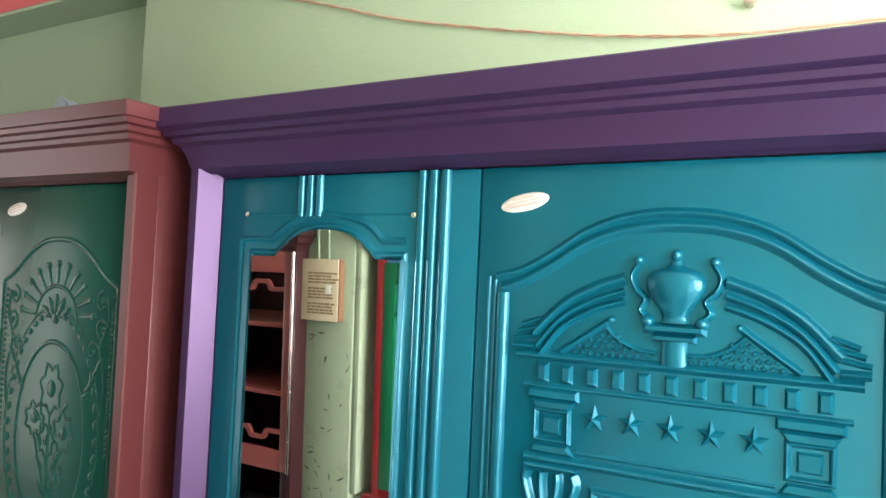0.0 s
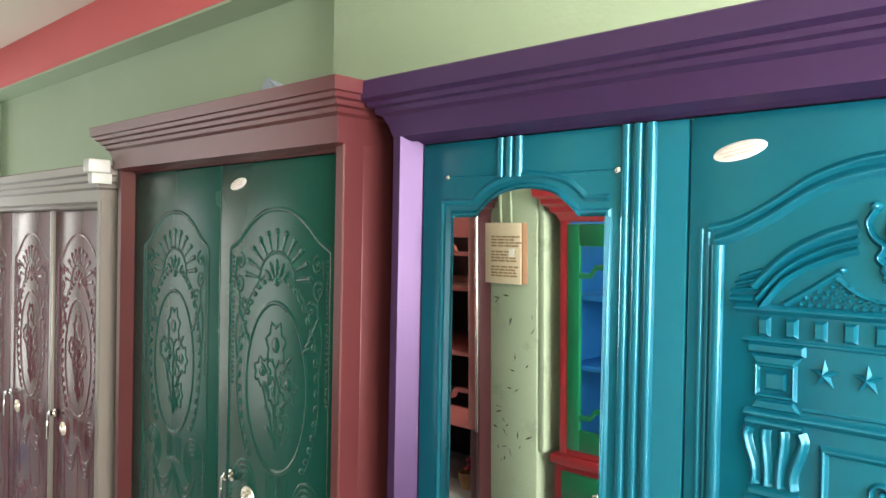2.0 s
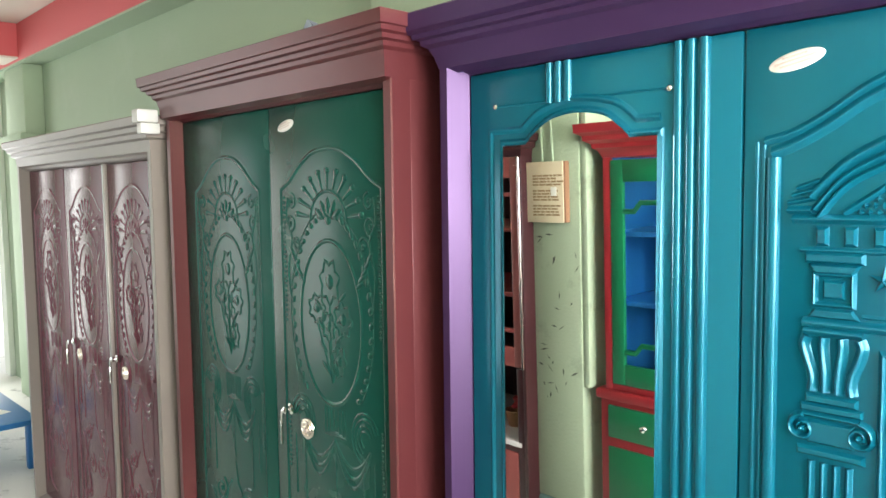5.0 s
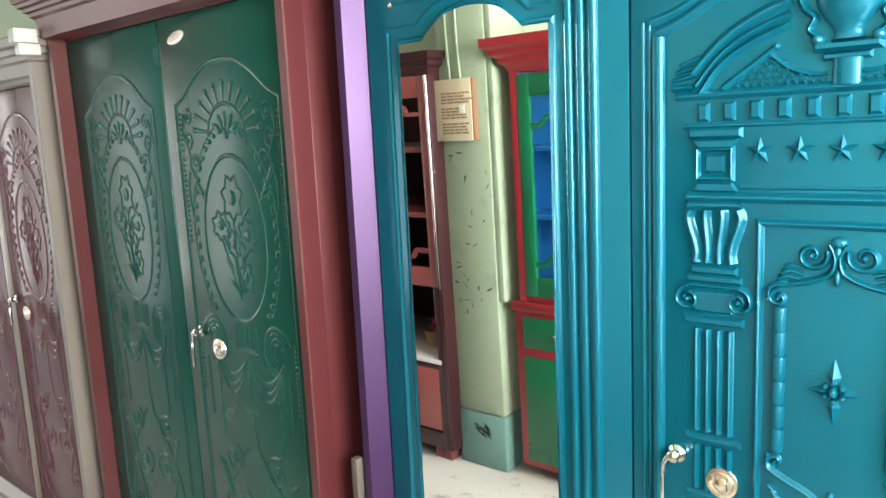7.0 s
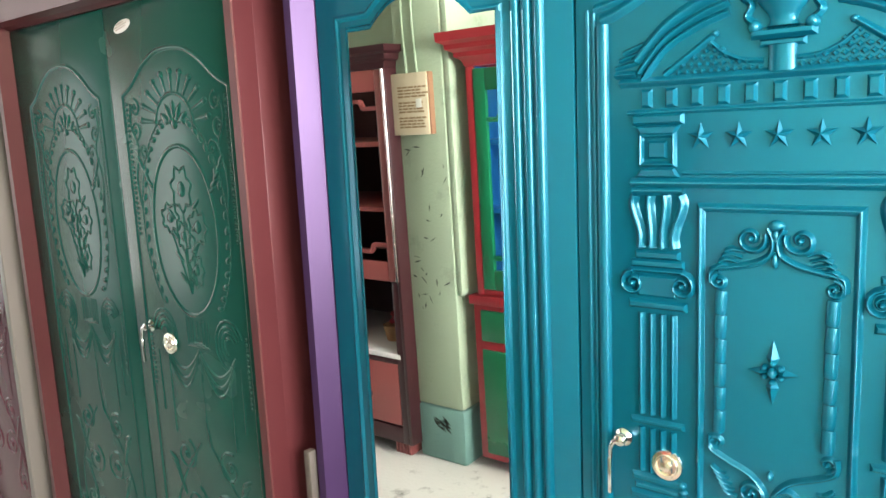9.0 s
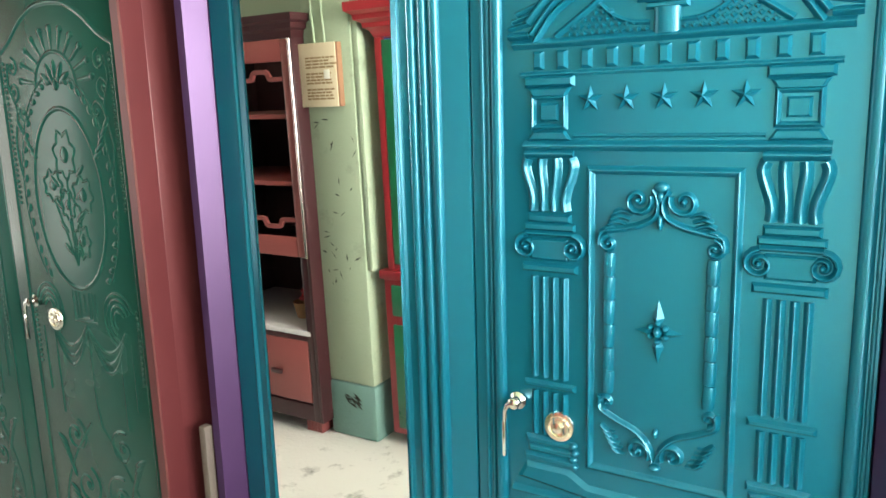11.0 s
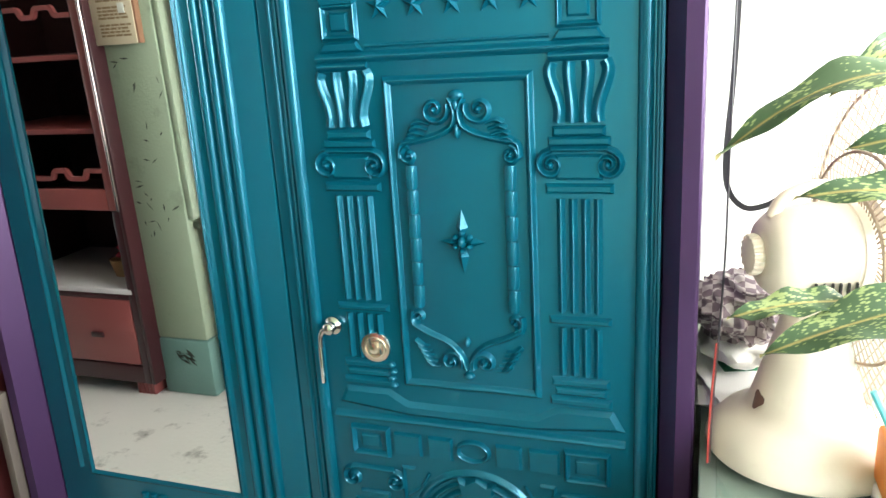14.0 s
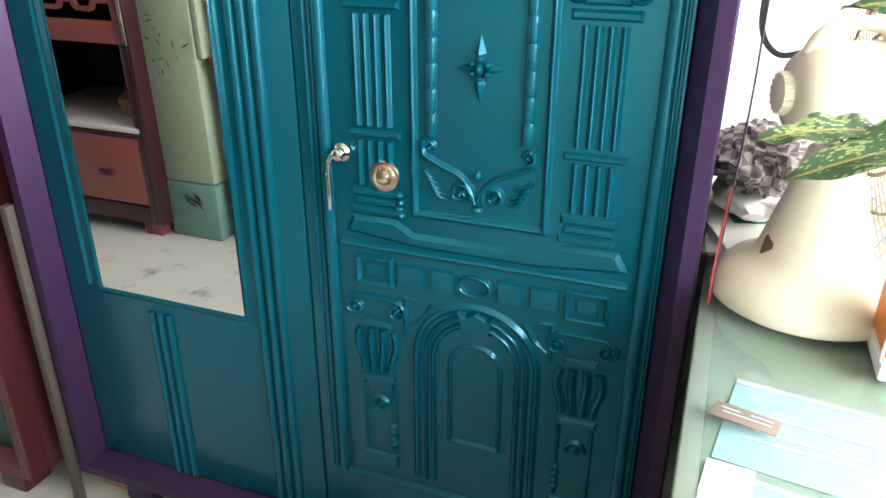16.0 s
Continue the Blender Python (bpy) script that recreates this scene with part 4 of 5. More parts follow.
part("lower_case", Shape().box(gx0 - 0.022, gx1 + 0.022, gyb, gyf + 0.0, 0.05, 0.672, 0.006), CRIM, gc)
part("counter", Shape().box(gx0 - 0.034, gx1 + 0.034, gyb, gyf + 0.014, 0.664, 0.699, 0.006), CRIM, gc)
for a, b in ((gx0 + 0.012, mx - 0.016), (mx + 0.016, gx1 - 0.012)):
    d = part("drawer_front", Shape().box(a, b, gyf - 0.004, gyf + 0.008, 0.526, 0.644, 0.004), LEAFG, gc, "emerald drawer front")
    part("drawer_knob", Shape().lathe([(0.010, 0), (0.006, 0.006), (0.011, 0.014), (0.004, 0.020)], m=pose((a + b) / 2, gyf + 0.008, 0.585, -90), seg=14), CHROME, d)
    part("lower_door", Shape().box(a, b, gyf - 0.004, gyf + 0.008, 0.078, 0.492, 0.004), LEAFG, gc, "emerald lower door")
for fx in (gx0 + 0.0, gx1 - 0.09):
    for fy in (gyf - 0.10, gyb + 0.02):
        part("foot", Shape().box(fx + 0.12 * (fx < mx), fx + 0.12 * (fx < mx) + 0.09, fy, fy + 0.07, 0, 0.052, 0.008), CRIM, gc)

wb = thing("meter_board", "cream wooden meter board with faded print, hung on the pillar", "meter board")
part("board_box", Shape().box(-1.615, -1.440, -1.177, -1.152, 1.295, 1.517, 0.003), WOODB, wb, "brown wooden box side")
f = part("board_face", Shape().box(-1.615, -1.447, -1.1515, -1.147, 1.295, 1.517, 0.002), BOARD, wb, "aged cream board face")
random.seed(5)
for zz in (1.450, 1.395, 1.340):
    for k in range(4):
        x = -1.585
        while x < -1.475 + 0.008 * (k % 2):
            w = random.uniform(0.012, 0.034)
            part("print_bar", Shape().box(x, x + w, -1.1468, -1.1460, zz - 0.020 + 0.011 * k, zz - 0.0135 + 0.011 * k, 0.0002), INK, f)
            x += w + 0.004
part("paper_tag", Shape().box(-1.502, -1.476, -1.1465, -1.1450, 1.392, 1.424, 0.0004), material("white_paper", (0.80, 0.79, 0.74), 0.7), f)
for k, x in enumerate((-1.560, -1.512)):
    tagged(part("wall_cable", Shape().tube(smooth_line([(x - 0.01, -1.171, 2.3), (x, -1.170, 1.95), (x - 0.004, -1.170, 1.7), (x + 0.008, -1.166, 1.518)], 5), 0.004, 6), WALL), "thin painted-over cable clipped on the pillar", "cable")

# dark scuffs on the pillar and its foot
SCUFF = material("dark_scuff", (0.045, 0.055, 0.045), 0.8)
random.seed(11)
s = Shape()
for k in range(26):
    x, z = random.uniform(-1.59, -1.41), random.uniform(0.62, 1.25)
    a, ln = random.uniform(0, 3.1), random.uniform(0.006, 0.022)
    n = Vector((-math.sin(a), math.cos(a))) * random.uniform(0.0015, 0.004)
    d = Vector((math.cos(a), math.sin(a))) * ln
    s.add([(x - d.x, -1.1765, z - d.y), (x + n.x, -1.1765, z + n.y), (x + d.x, -1.1765, z + d.y), (x - n.x, -1.1765, z - n.y)], [(0, 1, 2, 3)])
for k in range(14):
    a = radians(-30 + random.uniform(-28, 28))
    x, z, ln = -1.515 + random.uniform(-0.035, 0.04), 0.158 + random.uniform(-0.022, 0.022), random.uniform(0.012, 0.03)
    n, d = Vector((-math.sin(a), math.cos(a))) * 0.005, Vector((math.cos(a), math.sin(a))) * ln
    s.add([(x - d.x, -1.1735, z - d.y), (x + n.x, -1.1735, z + n.y), (x + d.x, -1.1735, z + d.y), (x - n.x, -1.1735, z - n.y)], [(0, 1, 2, 3)])
tagged(part("scuff_marks", s, SCUFF), "dark scuff marks on the pillar paint", "scuff marks", "", "stuff")

# ---- the desk by the window ----
TABLE = material("grey_green_desk_top", (0.22, 0.27, 0.23), 0.5, 0, 0, 0.15, 6, 0.08, 80, (0.16, 0.18, 0.15), 0.6, 8)
DESKSIDE = material("worn_grey_desk_side", (0.17, 0.15, 0.13), 0.55, 0, 0, 0.2, 8, 0.1, 80, (0.30, 0.28, 0.24), 0.6, 12)
GLASS = bpy.data.materials.new("table_glass")
GLASS.use_nodes = True
gb = GLASS.node_tree.nodes["Principled BSDF"]
gb.inputs["Base Color"].default_value = (0.86, 0.95, 0.91, 1)
gb.inputs["Transmission Weight"].default_value, gb.inputs["Roughness"].default_value, gb.inputs["IOR"].default_value = 1.0, 0.03, 1.45
PAPER = material("white_printed_paper", (0.80, 0.80, 0.77), 0.7, 0, 0, 0.05, 12, 0.02)
PALEBLUE = material("pale_blue_form", (0.26, 0.39, 0.42), 0.7, 0, 0, 0.06, 12, 0.02)
GREYPRINT = material("grey_print", (0.36, 0.43, 0.44), 0.7)
BROWNCARD = material("brown_card", (0.22, 0.17, 0.15), 0.6, 0, 0, 0.1, 30, 0.02)

dk = thing("desk", "grey-green office desk beside the wardrobe", "desk")
# Top and side panel run on forward, unseen, to deepen the door's shadow.
part("desk_top", Shape().box(0.318, 1.55, -1.30, 0.445, 0.712, 0.742, 0.004), TABLE, dk)
part("side_panel", Shape().box(0.335, 0.36, -1.27, 0.42, 0.06, 0.711, 0.004), DESKSIDE, dk, "worn grey desk side")
part("side_panel", Shape().box(1.50, 1.53, -1.27, 0.42, 0.06, 0.711, 0.004), DESKSIDE, dk)
part("modesty_panel", Shape().box(0.361, 1.499, 0.38, 0.40, 0.10, 0.711, 0.003), DESKSIDE, dk)
for x in (0.338, 1.49):
    for y in (-1.25, 0.36):
        part("foot", Shape().box(x, x + 0.04, y, y + 0.04, 0, 0.059, 0.003), DESKSIDE, dk)
g = part("glass_sheet", Shape().box(0.338, 1.53, -1.28, 0.44, 0.7475, 0.7525, 0.0012), GLASS)
g.visible_shadow = False
tagged(g, "clear greenish glass sheet lying on the desk", "glass sheet")


def sheet(label, x, y, wx, wy, turn, z, mat, bars=(), bar_mat=GREYPRINT, cat="paper"):
    """A sheet of paper with plain bars of print."""
    m = pose(x, y, z, 0, 0, turn)
    p = tagged(part("paper_sheet", Shape().box(-wx / 2, wx / 2, -wy / 2, wy / 2, 0, 0.0012, 0.0003).moved(m), mat), label, cat)
    for a, b, c, d in bars:
        part("print_bar", Shape().box(a * wx, b * wx, c * wy, d * wy, 0.0014, 0.0018, 0.0).moved(m), bar_mat, p)
    return p


sheet("pale blue printed form under the desk glass", 0.458, -0.305, 0.20, 0.14, -8, 0.7422, PALEBLUE, ((-0.5, 0.5, 0.44, 0.5), (-0.3, 0.3, 0.1, 0.13), (-0.4, 0.42, -0.1, -0.07), (-0.4, 0.2, -0.2, -0.17)))
sheet("pale blue printed form under the desk glass", 0.47, -0.455, 0.19, 0.12, -10, 0.7424, PALEBLUE, ((-0.5, 0.5, 0.44, 0.5), (-0.35, 0.1, -0.3, 0.25)))
sheet("white card with print under the desk glass", 0.362, -0.405, 0.042, 0.075, -6, 0.7440, PAPER, ((-0.4, 0.2, -0.1, 0.0), (-0.4, 0.3, -0.35, -0.2), (0.36, 0.44, -0.45, 0.45)))
sheet("white sheet of paper under the desk glass", 0.62, -0.30, 0.12, 0.16, 12, 0.7422, PAPER, ((-0.4, 0.4, 0.3, 0.33), (-0.4, 0.4, 0.1, 0.13), (-0.4, 0.2, -0.1, -0.07)))
sheet("brown printed card lying on the desk glass", 0.375, -0.300, 0.062, 0.026, -14, 0.7530, BROWNCARD, ((-0.4, -0.1, 0.12, 0.22), (-0.35, 0.4, -0.12, -0.03), (0.05, 0.4, 0.15, 0.25)), GREYPRINT, "card")

# papers and cloth beyond the fan
for k in range(7):
    sheet("white paper in an untidy stack on the desk", 0.385 + 0.004 * (k % 3), 0.17 - 0.006 * k, 0.15, 0.20, -12 + 5 * k, 0.7530 + 0.006 * k, PAPER, ((-0.25, 0.1, 0.0, 0.2),) if k == 6 else (), LEAFG)
CLOTH = bpy.data.materials.new("checked_cotton")
CLOTH.use_nodes = True
cn, cl = CLOTH.node_tree.nodes, CLOTH.node_tree.links
cco = cn.new("ShaderNodeTexCoord")
cch = cn.new("ShaderNodeTexChecker")
cch.inputs["Scale"].default_value = 70
cch.inputs[1].default_value, cch.inputs[2].default_value = (0.46, 0.42, 0.41, 1), (0.17, 0.13, 0.15, 1)
cl.new(cco.outputs["Object"], cch.inputs["Vector"])
cl.new(cch.outputs[0], cn["Principled BSDF"].inputs["Base Color"])
cn["Principled BSDF"].inputs["Roughness"].default_value = 0.9
random.seed(7)
bm = bmesh.new()
bmesh.ops.create_icosphere(bm, subdivisions=5, radius=1)
for v in bm.verts:
    w = noise.noise(v.co * 1.6)
    d = 0.95 + 0.30 * w + 0.22 * (1 - abs(math.sin(7 * v.co.z + 6 * w + 2.5 * v.co.x))) - 0.10 * abs(noise.noise(v.co * 5))
    v.co = Vector((v.co.x * 0.068 * d, v.co.y * 0.080 * d, max(-0.04, v.co.z * 0.050 * d)))
cb = part("crumpled_cloth", Shape().take(bm, Matrix.Translation((0.372, 0.175, 0.875))), CLOTH, smooth=80)
tagged(cb, "crumpled dark checked cotton cloth on the papers", "cloth")
bm = bmesh.new()
bmesh.ops.create_icosphere(bm, subdivisions=4, radius=1)
for v in bm.verts:
    d = 1 + 0.25 * noise.noise(v.co * 2.2)
    v.co = Vector((v.co.x * 0.06 * d, v.co.y * 0.08 * d, max(-0.025, v.co.z * 0.03 * d)))
tagged(part("paper_wad", Shape().take(bm, Matrix.Translation((0.375, 0.18, 0.820))), PAPER), "wad of white paper under the cloth", "paper")

# ---- table fan ----
CREAM = material("aged_cream_plastic", (0.74, 0.67, 0.55), 0.38, 0, 0.1, 0.06, 5, 0.02, 120, (0.45, 0.33, 0.22), 0.35, 5)
WORN = material("brown_worn_patch", (0.13, 0.07, 0.05), 0.6, 0, 0, 0.15, 30, 0.05)
SLOT = material("dark_slot", (0.03, 0.03, 0.03), 0.6)
fan = thing("table_fan", "aged cream plastic table fan standing on the desk", "fan")
FB = [(0.104, 0.0), (0.114, 0.006), (0.116, 0.014), (0.110, 0.030), (0.097, 0.044), (0.082, 0.052), (0.072, 0.058), (0.066, 0.068), (0.059, 0.092), (0.051, 0.120), (0.043, 0.148), (0.035, 0.176), (0.030, 0.196), (0.026, 0.200)]
base = part("base", Shape().lathe(FB, (0.440, -0.012, 0.7530), 48), CREAM, fan, "broad domed cream base rising to a tapered neck")
n, a0 = 16, radians(208)
ring = []
for k in range(n):
    a = 2 * math.pi * k / n
    r = 0.012 * (1 + 0.22 * math.sin(3 * a + 1))
    z = 0.078 + r * 0.9 * math.sin(a)
    rad = float(np.interp(z, [h for _, h in FB], [w for w, _ in FB]))
    ang = a0 + r * 0.8 * math.cos(a) / rad
    ring.append((0.440 + (rad + 0.0012) * math.cos(ang), -0.012 + (rad + 0.0012) * math.sin(ang), 0.753 + z))
c = tuple(sum(p[i] for p in ring) / n for i in range(3))
part("worn_patch", Shape().add(ring + [(c[0] - 0.002, c[1] - 0.002, c[2])], [(k, (k + 1) % n, n) for k in range(n)]), WORN, base, "brown worn patch")
for ang, z in ((250, 0.176), (282, 0.178)):
    r = float(np.interp(z, [h for _, h in FB], [w for w, _ in FB]))
    c, d = Vector((0.440 + r * math.cos(radians(ang)), -0.012 + r * math.sin(radians(ang)), 0.753 + z)), Vector((math.cos(radians(ang)), math.sin(radians(ang)), 0.22))
    part("screw_hole", Shape().lathe([(0.0052, -0.003), (0.0052, 0.0008), (0.0044, 0.0012), (0.0030, -0.002)], seg=16, m=Matrix.Translation(c) @ Vector((0, 0, 1)).rotation_difference(d).to_matrix().to_4x4()), SLOT, base, "dark sunk screw hole")
AX = Vector((0.95, 0.30, 0.01)).normalized()
q = Vector((0, 0, 1)).rotation_difference(AX).to_matrix().to_4x4()
motor_m = Matrix.Translation((0.372, -0.030, 1.012)) @ q
part("motor_housing", Shape().lathe([(0.026, 0.004), (0.040, 0.007), (0.050, 0.018), (0.0555, 0.040), (0.058, 0.075), (0.0585, 0.095), (0.0570, 0.0965), (0.0570, 0.0985), (0.0585, 0.100), (0.057, 0.112), (0.052, 0.121), (0.030, 0.123)], seg=40, m=motor_m), CREAM, fan, "rounded cream motor housing")
s = Shape().lathe([(0.018, -0.010), (0.022, -0.008), (0.0235, 0.002), (0.021, 0.006)], seg=28, m=motor_m)
kn = part("knob", s, CREAM, fan)
s = Shape()
for k in range(16):
    a = 2 * math.pi * k / 16
    s.lathe([(0.002, -0.009), (0.0026, -0.008), (0.0026, 0.001), (0.002, 0.002)], seg=6, m=motor_m @ Matrix.Translation((0.0222 * math.cos(a), 0.0222 * math.sin(a), 0)))
part("knob_ribs", s, CREAM, kn)
p0, p1 = Vector((0.388, -0.026, 1.056)), Vector((0.475, 0.004, 1.064))
part("carry_handle", Shape().tube(smooth_line([p0, p0 + Vector((0.012, 0.004, 0.022)), (p0 + p1) / 2 + Vector((0, 0, 0.030)), p1 + Vector((-0.012, -0.004, 0.020)), p1], 5), 0.008, 10), CREAM, fan)
for k in range(6):
    c = Vector((0.372, -0.030, 1.012)) + AX * (0.052 + 0.009 * k)
    part("vent_slot", Shape().box(c.x + 0.012, c.x + 0.0145, c.y - 0.0560, c.y - 0.046, 0.972, 0.990, 0.0004), SLOT, fan)
s = Shape()
gm = Matrix.Translation(Vector((0.372, -0.030, 1.000)) + AX * 0.116) @ q
R = 0.206
WIRE = material("dusty_tan_wire", (0.42, 0.33, 0.24), 0.45, 0, 0, 0.2, 30, 0.05)


def ring(r, h):
    return Shape().tube([gm @ Vector((r * math.cos(2 * math.pi * k / 48), r * math.sin(2 * math.pi * k / 48), h)) for k in range(49)], 0.0022, 6, False)


guard = part("wire_guard", ring(R + 0.001, 0.046), WIRE, fan, "dusty tan wire guard")
for r, h in ((0.08, -0.008), (0.125, 0.002), (0.03, 0.094)):
    part("guard_ring", ring(r, h), WIRE, guard)
for k in range(72):
    a = 2 * math.pi * k / 72
    part("guard_wire", Shape().tube([gm @ Vector((r * math.cos(a + tw_), r * math.sin(a + tw_), h)) for r, h, tw_ in ((0.035, 0.002, 0), (0.08, -0.008, 0.03), (0.125, 0.002, 0.06), (R, 0.030, 0.07), (R, 0.045, 0.07))], 0.0011, 4, False), WIRE, guard)
    part("guard_wire", Shape().tube([gm @ Vector((r * math.cos(a), r * math.sin(a), h)) for r, h in ((R, 0.048), (0.125, 0.080), (0.08, 0.092), (0.03, 0.094))], 0.0011, 4, False), WIRE, guard)
for b in range(3):
    vs = []
    for i in range(7):
        for j in range(5):
            r, a = 0.025 + 0.105 * i / 6, 2.094 * b + (0.55 + 0.25 * math.sin(math.pi * i / 6)) * (j / 4 - 0.5)
            vs.append(gm @ Vector((r * math.cos(a), r * math.sin(a), 0.045 + 0.03 * (j / 4 - 0.5))))
    s = Shape()
    s.add(vs, [(i * 5 + j, i * 5 + j + 1, i * 5 + j + 6, i * 5 + j + 5) for i in range(6) for j in range(4)])
    part("blade", s, CREAM, fan)
part("blade_hub", Shape().lathe([(0.026, 0.020), (0.028, 0.05), (0.020, 0.066)], seg=20, m=gm), CREAM, fan)

# ---- variegated plant ----
LEAF = bpy.data.materials.new("variegated_leaf")
LEAF.use_nodes = True
n, l = LEAF.node_tree.nodes, LEAF.node_tree.links
b = n["Principled BSDF"]
co = n.new("ShaderNodeTexCoord")
mp = n.new("ShaderNodeMapping")
mp.inputs["Scale"].default_value = (150, 430, 1)
mp.inputs["Rotation"].default_value = (0, 0, radians(28))
l.new(co.outputs["Object"], mp.inputs["Vector"])
vo = n.new("ShaderNodeTexVoronoi")
vo.inputs["Scale"].default_value = 1.0
l.new(mp.outputs[0], vo.inputs["Vector"])
big = n.new("ShaderNodeTexNoise")
big.inputs["Scale"].default_value = 22
l.new(co.outputs["Object"], big.inputs["Vector"])
add = n.new("ShaderNodeMath")
add.operation = "MULTIPLY_ADD"
add.inputs[1].default_value = -1.5
l.new(big.outputs["Fac"], add.inputs[0])
l.new(vo.outputs["Distance"], add.inputs[2])
thr = n.new("ShaderNodeMapRange")
thr.inputs[1].default_value, thr.inputs[2].default_value, thr.inputs[3].default_value, thr.inputs[4].default_value = -0.52, -0.40, 1, 0
l.new(add.outputs[0], thr.inputs[0])
mx1 = n.new("ShaderNodeMixRGB")
mx1.inputs[1].default_value, mx1.inputs[2].default_value = (0.050, 0.100, 0.045, 1), (0.27, 0.34, 0.14, 1)
l.new(thr.outputs[0], mx1.inputs[0])
sep = n.new("ShaderNodeSeparateXYZ")
l.new(co.outputs["Object"], sep.inputs[0])
ab = n.new("ShaderNodeMath")
ab.operation = "ABSOLUTE"
l.new(sep.outputs["Y"], ab.inputs[0])
mr = n.new("ShaderNodeMapRange")
mr.inputs[1].default_value, mr.inputs[2].default_value, mr.inputs[3].default_value, mr.inputs[4].default_value = 0.0004, 0.0016, 0.7, 0
l.new(ab.outputs[0], mr.inputs[0])
mx2 = n.new("ShaderNodeMixRGB")
mx2.inputs[2].default_value = (0.42, 0.34, 0.12, 1)
l.new(mr.outputs[0], mx2.inputs[0])
l.new(mx1.outputs[0], mx2.inputs[1])
l.new(mx2.outputs[0], b.inputs["Base Color"])
b.inputs["Roughness"].default_value = 0.38
b.inputs["Transmission Weight"].default_value = 0.0
STEM = material("green_stalk", (0.12, 0.20, 0.05), 0.5)

plant = thing("potted_plant", "artificial plant with long variegated green leaves, on the desk", "plant")


def leaf(tip, foot, width, up, droop=0.12, curl=0.25):
    tip, foot, up = Vector(tip), Vector(foot), Vector(up)
    d = tip - foot
    ln = d.length
    d.normalize()
    side = up.cross(d).normalized()
    up = d.cross(side).normalized()
    s, nu, nv = Shape(), 22, 8
    vs = []
    for i in range(nu + 1):
        t = i / nu
        w = width * (math.sin(math.pi * t ** 0.75) ** 0.8 if 0 < t < 1 else 0) + 0.0004
        for j in range(nv + 1):
            v = j / nv * 2 - 1
            z = droop * ln * math.sin(math.pi * t) + curl * w * abs(v) * (1 - 0.4 * abs(v)) + 0.004 * math.sin(t * 19 + v * 2) * abs(v)
            vs.append((t * ln, v * w / 2, z))
    s.add(vs, [(i * (nv + 1) + j, i * (nv + 1) + j + 1, (i + 1) * (nv + 1) + j + 1, (i + 1) * (nv + 1) + j) for i in range(nu) for j in range(nv)])
    k = len(s.v)
    low = [(x, y, z - 0.0007) for x, y, z in s.v]
    s.add(low, [tuple(reversed(f)) for f in s.f])
    ob = part("leaf", s, LEAF, plant, smooth=80)
    ob.matrix_local = Matrix(((d.x, side.x, up.x, foot.x), (d.y, side.y, up.y, foot.y), (d.z, side.z, up.z, foot.z), (0, 0, 0, 1)))
    return ob


POT = Vector((0.74, -0.02, 0.753))
LEAVES = [((0.321, -0.29, 1.167), (0.525, -0.235, 1.212), 0.042, (0.1, -0.42, 0.90), 0.20),
          ((0.412, -0.22, 1.208), (0.500, -0.16, 1.262), 0.030, (0.35, -0.6, 0.7), 0.14),
          ((0.428, -0.22, 1.163), (0.56, -0.18, 1.160), 0.050, (0.15, -0.7, 0.65), 0.14),
          ((0.384, -0.28, 1.132), (0.53, -0.24, 1.108), 0.038, (0.05, -0.65, 0.75), 0.15),
          ((0.337, -0.25, 1.011), (0.445, -0.22, 1.024), 0.030, (0.0, -0.6, 0.8), 0.08),
          ((0.366, -0.265, 0.982), (0.560, -0.22, 1.040), 0.056, (-0.15, -0.55, 0.8), 0.06),
          ((0.60, -0.20, 1.30), (0.72, -0.08, 1.20), 0.075, (0.2, -0.6, 0.7), 0.12),
          ((0.90, -0.15, 1.10), (0.78, -0.05, 1.12), 0.08, (0.0, -0.5, 0.8), 0.12)]
for k, (tip, foot, w, up, arch) in enumerate(LEAVES):
    leaf(tip, foot, w, up, arch)
    f = Vector(foot)
    part("leaf_stalk", Shape().tube(smooth_line([f, (f + POT) / 2 + Vector((0.03, 0, 0.08)), POT + Vector((0, 0, 0.20)), POT + Vector((0, 0, 0.10))], 5), 0.0035, 6), STEM, plant)
part("pot", Shape().lathe([(0.045, 0), (0.05, 0.004), (0.065, 0.11), (0.070, 0.12), (0.064, 0.12), (0.058, 0.10)], POT, 28), material("terracotta_plastic", (0.32, 0.12, 0.06), 0.5), plant, "plain brown pot")

# ---- orange box and pen ----
ORANGE = material("orange_card", (0.80, 0.24, 0.02), 0.5, 0, 0, 0.06, 10, 0.02)
ob_ = thing("pen_box", "orange card box with a pale tray under it", "box")
part("box_body", Shape().box(0.503, 0.575, -0.175, -0.095, 0.775, 0.842, 0.005), ORANGE, ob_)
part("tray", Shape().box(0.501, 0.610, -0.185, -0.085, 0.753, 0.774, 0.004), PAPER, ob_, "pale tray")
part("frame_edge", Shape().tube([(0.502, -0.176, 0.772), (0.502, -0.176, 0.845), (0.577, -0.176, 0.845)], 0.002, 6), GREYPRINT, ob_)
for z in (0.820, 0.808):
    part("print_bar", Shape().box(0.521, 0.560, -0.1765, -0.1755, z, z + 0.004, 0.0002), SLOT, ob_)
pn = part("pen", Shape().tube([(0.512, -0.135, 0.8425), (0.488, -0.130, 0.895)], 0.0035, 8), material("turquoise_plastic", (0.10, 0.45, 0.48), 0.35))
tagged(pn, "turquoise plastic pen leaning out of the box", "pen")

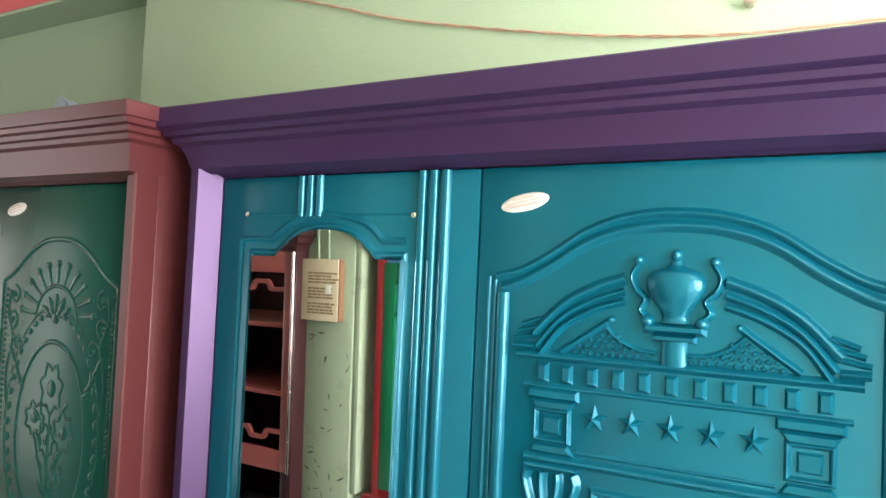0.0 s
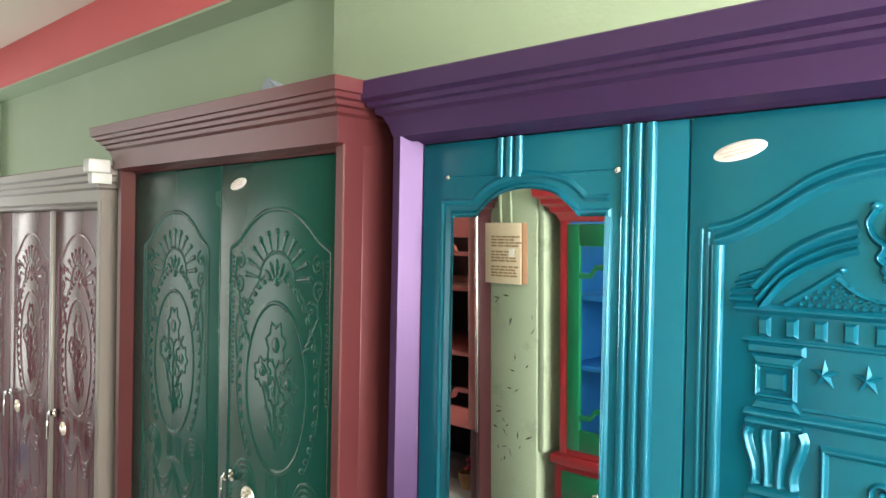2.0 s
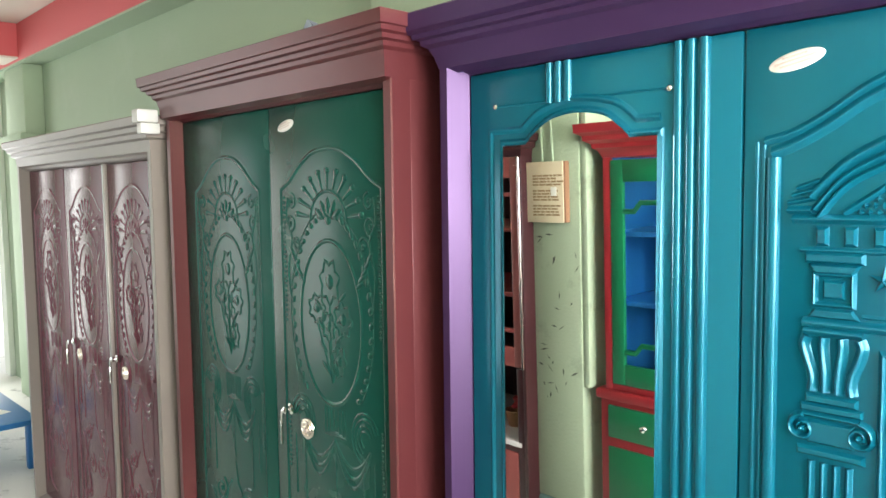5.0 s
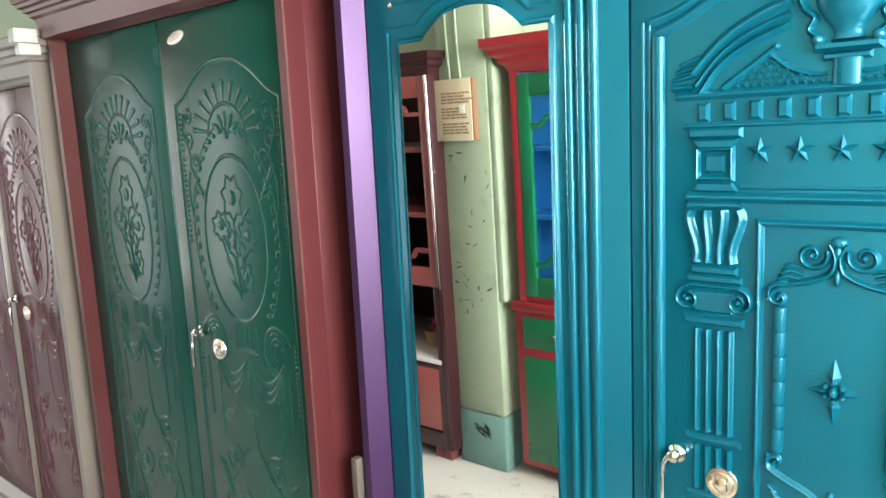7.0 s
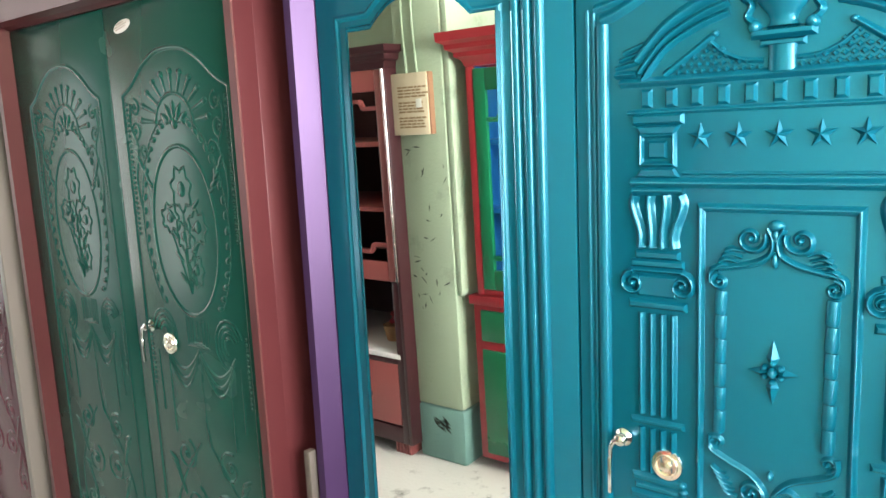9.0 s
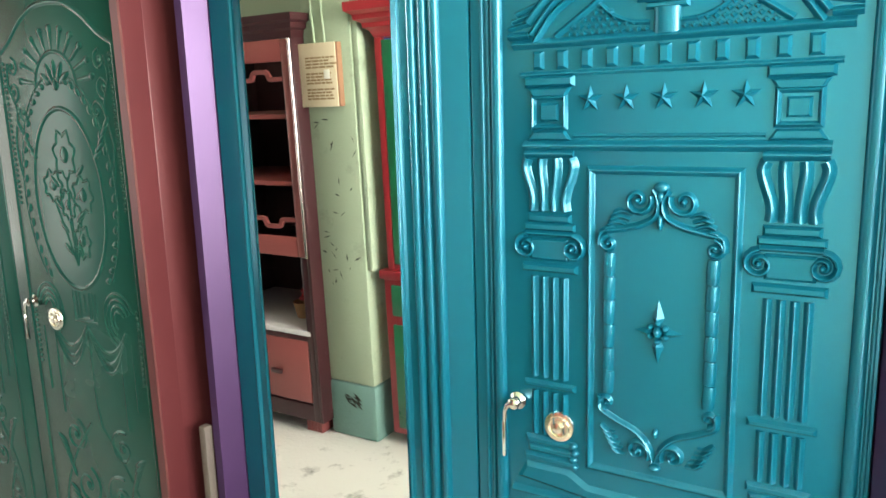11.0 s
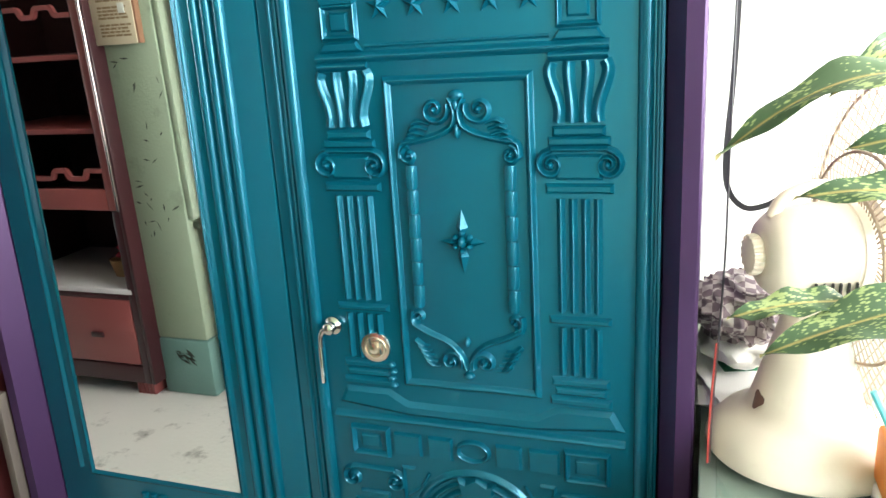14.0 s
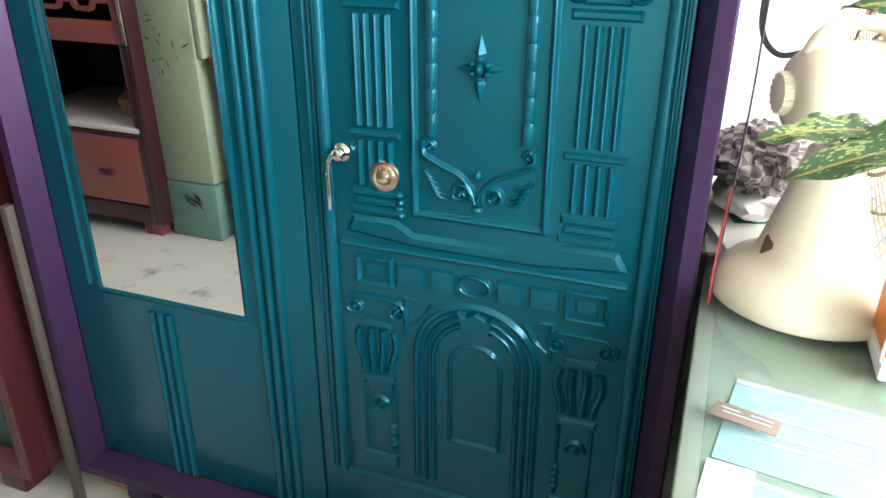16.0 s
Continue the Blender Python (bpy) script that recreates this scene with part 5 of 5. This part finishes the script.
# ---- cables and small things ----
BLACK = material("black_rubber", (0.035, 0.035, 0.040), 0.5)
REDWIRE = material("red_wire", (0.40, 0.05, 0.04), 0.5)
COPPER = material("twisted_brown_flex", (0.46, 0.27, 0.20), 0.5, 0, 0, 0.3, 90, 0.05)
st = smooth_line([(0.352, 0.20, 2.45), (0.350, 0.20, 1.6), (0.347, 0.20, 1.25), (0.340, 0.20, 1.10), (0.345, 0.20, 1.045), (0.368, 0.20, 1.018), (0.398, 0.20, 1.022), (0.424, 0.20, 1.040)], 6)
s = Shape()
for i, (x, y, z) in enumerate(st):
    d = Vector(st[min(i + 1, len(st) - 1)]) - Vector(st[max(i - 1, 0)])
    d.normalize()
    nx, nz = -d.z * 0.004, d.x * 0.004
    s.v += [(x - nx, y - 0.001, z - nz), (x + nx, y - 0.001, z + nz), (x + nx, y + 0.001, z + nz), (x - nx, y + 0.001, z - nz)]
m = len(st)
s.f = [(i * 4 + k, i * 4 + (k + 1) % 4, i * 4 + 4 + (k + 1) % 4, i * 4 + 4 + k) for i in range(m - 1) for k in range(4)] + [(0, 1, 2, 3), (m * 4 - 4, m * 4 - 3, m * 4 - 2, m * 4 - 1)]
tagged(part("hanging_strap", s, BLACK), "black rubber strap hanging from the ceiling in a curl", "strap")
CORD = smooth_line([(0.340, 0.19, 2.62), (0.344, 0.17, 1.4), (0.343, 0.12, 1.08), (0.342, 0.08, 0.99), (0.339, 0.04, 0.92), (0.335, 0.0, 0.86), (0.331, -0.04, 0.80), (0.330, -0.07, 0.7530)], 6)
tagged(part("thin_cord", Shape().tube(CORD, 0.0015, 6), BLACK), "thin dark cord hanging down to the desk", "cord")
tagged(part("red_wire", Shape().tube([(x - 0.0022, y - 0.002, z) for x, y, z in CORD[-15:]], 0.0014, 6), REDWIRE), "thin red wire twisted along the hanging cord", "wire")
cab = smooth_line([(-1.25, 0.412, 2.25), (-1.086, 0.412, 2.193), (-0.927, 0.412, 2.147), (-0.758, 0.412, 2.095), (-0.533, 0.412, 2.042), (-0.337, 0.412, 2.004), (-0.220, 0.412, 1.984), (-0.012, 0.412, 1.960), (0.25, 0.412, 1.955)], 8)
s = Shape()
for ph in (0, math.pi):
    s.tube([(x, y - 0.002 + 0.0025 * math.cos(40 * x + ph), z + 0.0019 * math.sin(55 * x + ph)) for x, y, z in cab], 0.0018, 6)
tagged(part("wall_flex", s, COPPER), "twisted brown electric flex sagging along the wall", "cable")
nail = Shape().lathe([(0.006, 0), (0.006, 0.012), (0.011, 0.014), (0.011, 0.020), (0.004, 0.022)], m=pose(0.015, 0.42, 2.012, 90), seg=14)
tagged(part("wall_hook", nail, STEEL), "small metal hook in the wall", "hook")
s = Shape().add([(-1.55, 0.05, 1.790), (-1.42, 0.05, 1.790), (-1.42, 0.15, 1.790), (-1.55, 0.15, 1.790), (-1.50, 0.08, 1.905), (-1.46, 0.12, 1.880)], [(0, 1, 5, 4), (1, 2, 5), (2, 3, 4, 5), (3, 0, 4), (3, 2, 1, 0)])
tagged(part("folded_wrapper", s, material("grey_plastic_film", (0.13, 0.15, 0.18), 0.35)), "grey folded plastic wrapper on top of the wardrobe", "wrapper")
tagged(part("packing_strip", Shape().box(-0.897, -0.879, -0.056, -0.036, 0.0, 0.705, 0.003), material("weathered_timber", (0.085, 0.070, 0.060), 0.7, 0, 0, 0.2, 14, 0.08)), "thin weathered timber strip standing between two wardrobes", "packing strip")
tagged(part("wood_block", Shape().box(-0.90, -0.78, 0.02, 0.12, 0.0, 0.05, 0.006), material("raw_timber", (0.48, 0.30, 0.15), 0.7, 0, 0, 0.15, 20, 0.1)), "raw timber block on the floor under the wardrobe", "wood block")
bt = thing("plastic_table", "bright blue plastic table with white papers on it", "table")
BP = material("blue_plastic", (0.02, 0.16, 0.42), 0.4)
part("table_top", Shape().box(-5.2, -4.15, -0.55, 0.10, 0.24, 0.27, 0.006), BP, bt)
for x in (-5.15, -4.21):
    for y in (-0.52, 0.04):
        part("leg", Shape().box(x, x + 0.045, y, y + 0.045, 0, 0.24, 0.005), BP, bt)
for k in range(3):
    sheet("white paper lying on the blue table", -4.45 - 0.25 * k, -0.15 - 0.1 * k, 0.22, 0.30, 20 - 25 * k, 0.2705 + 0.002 * k, PAPER)
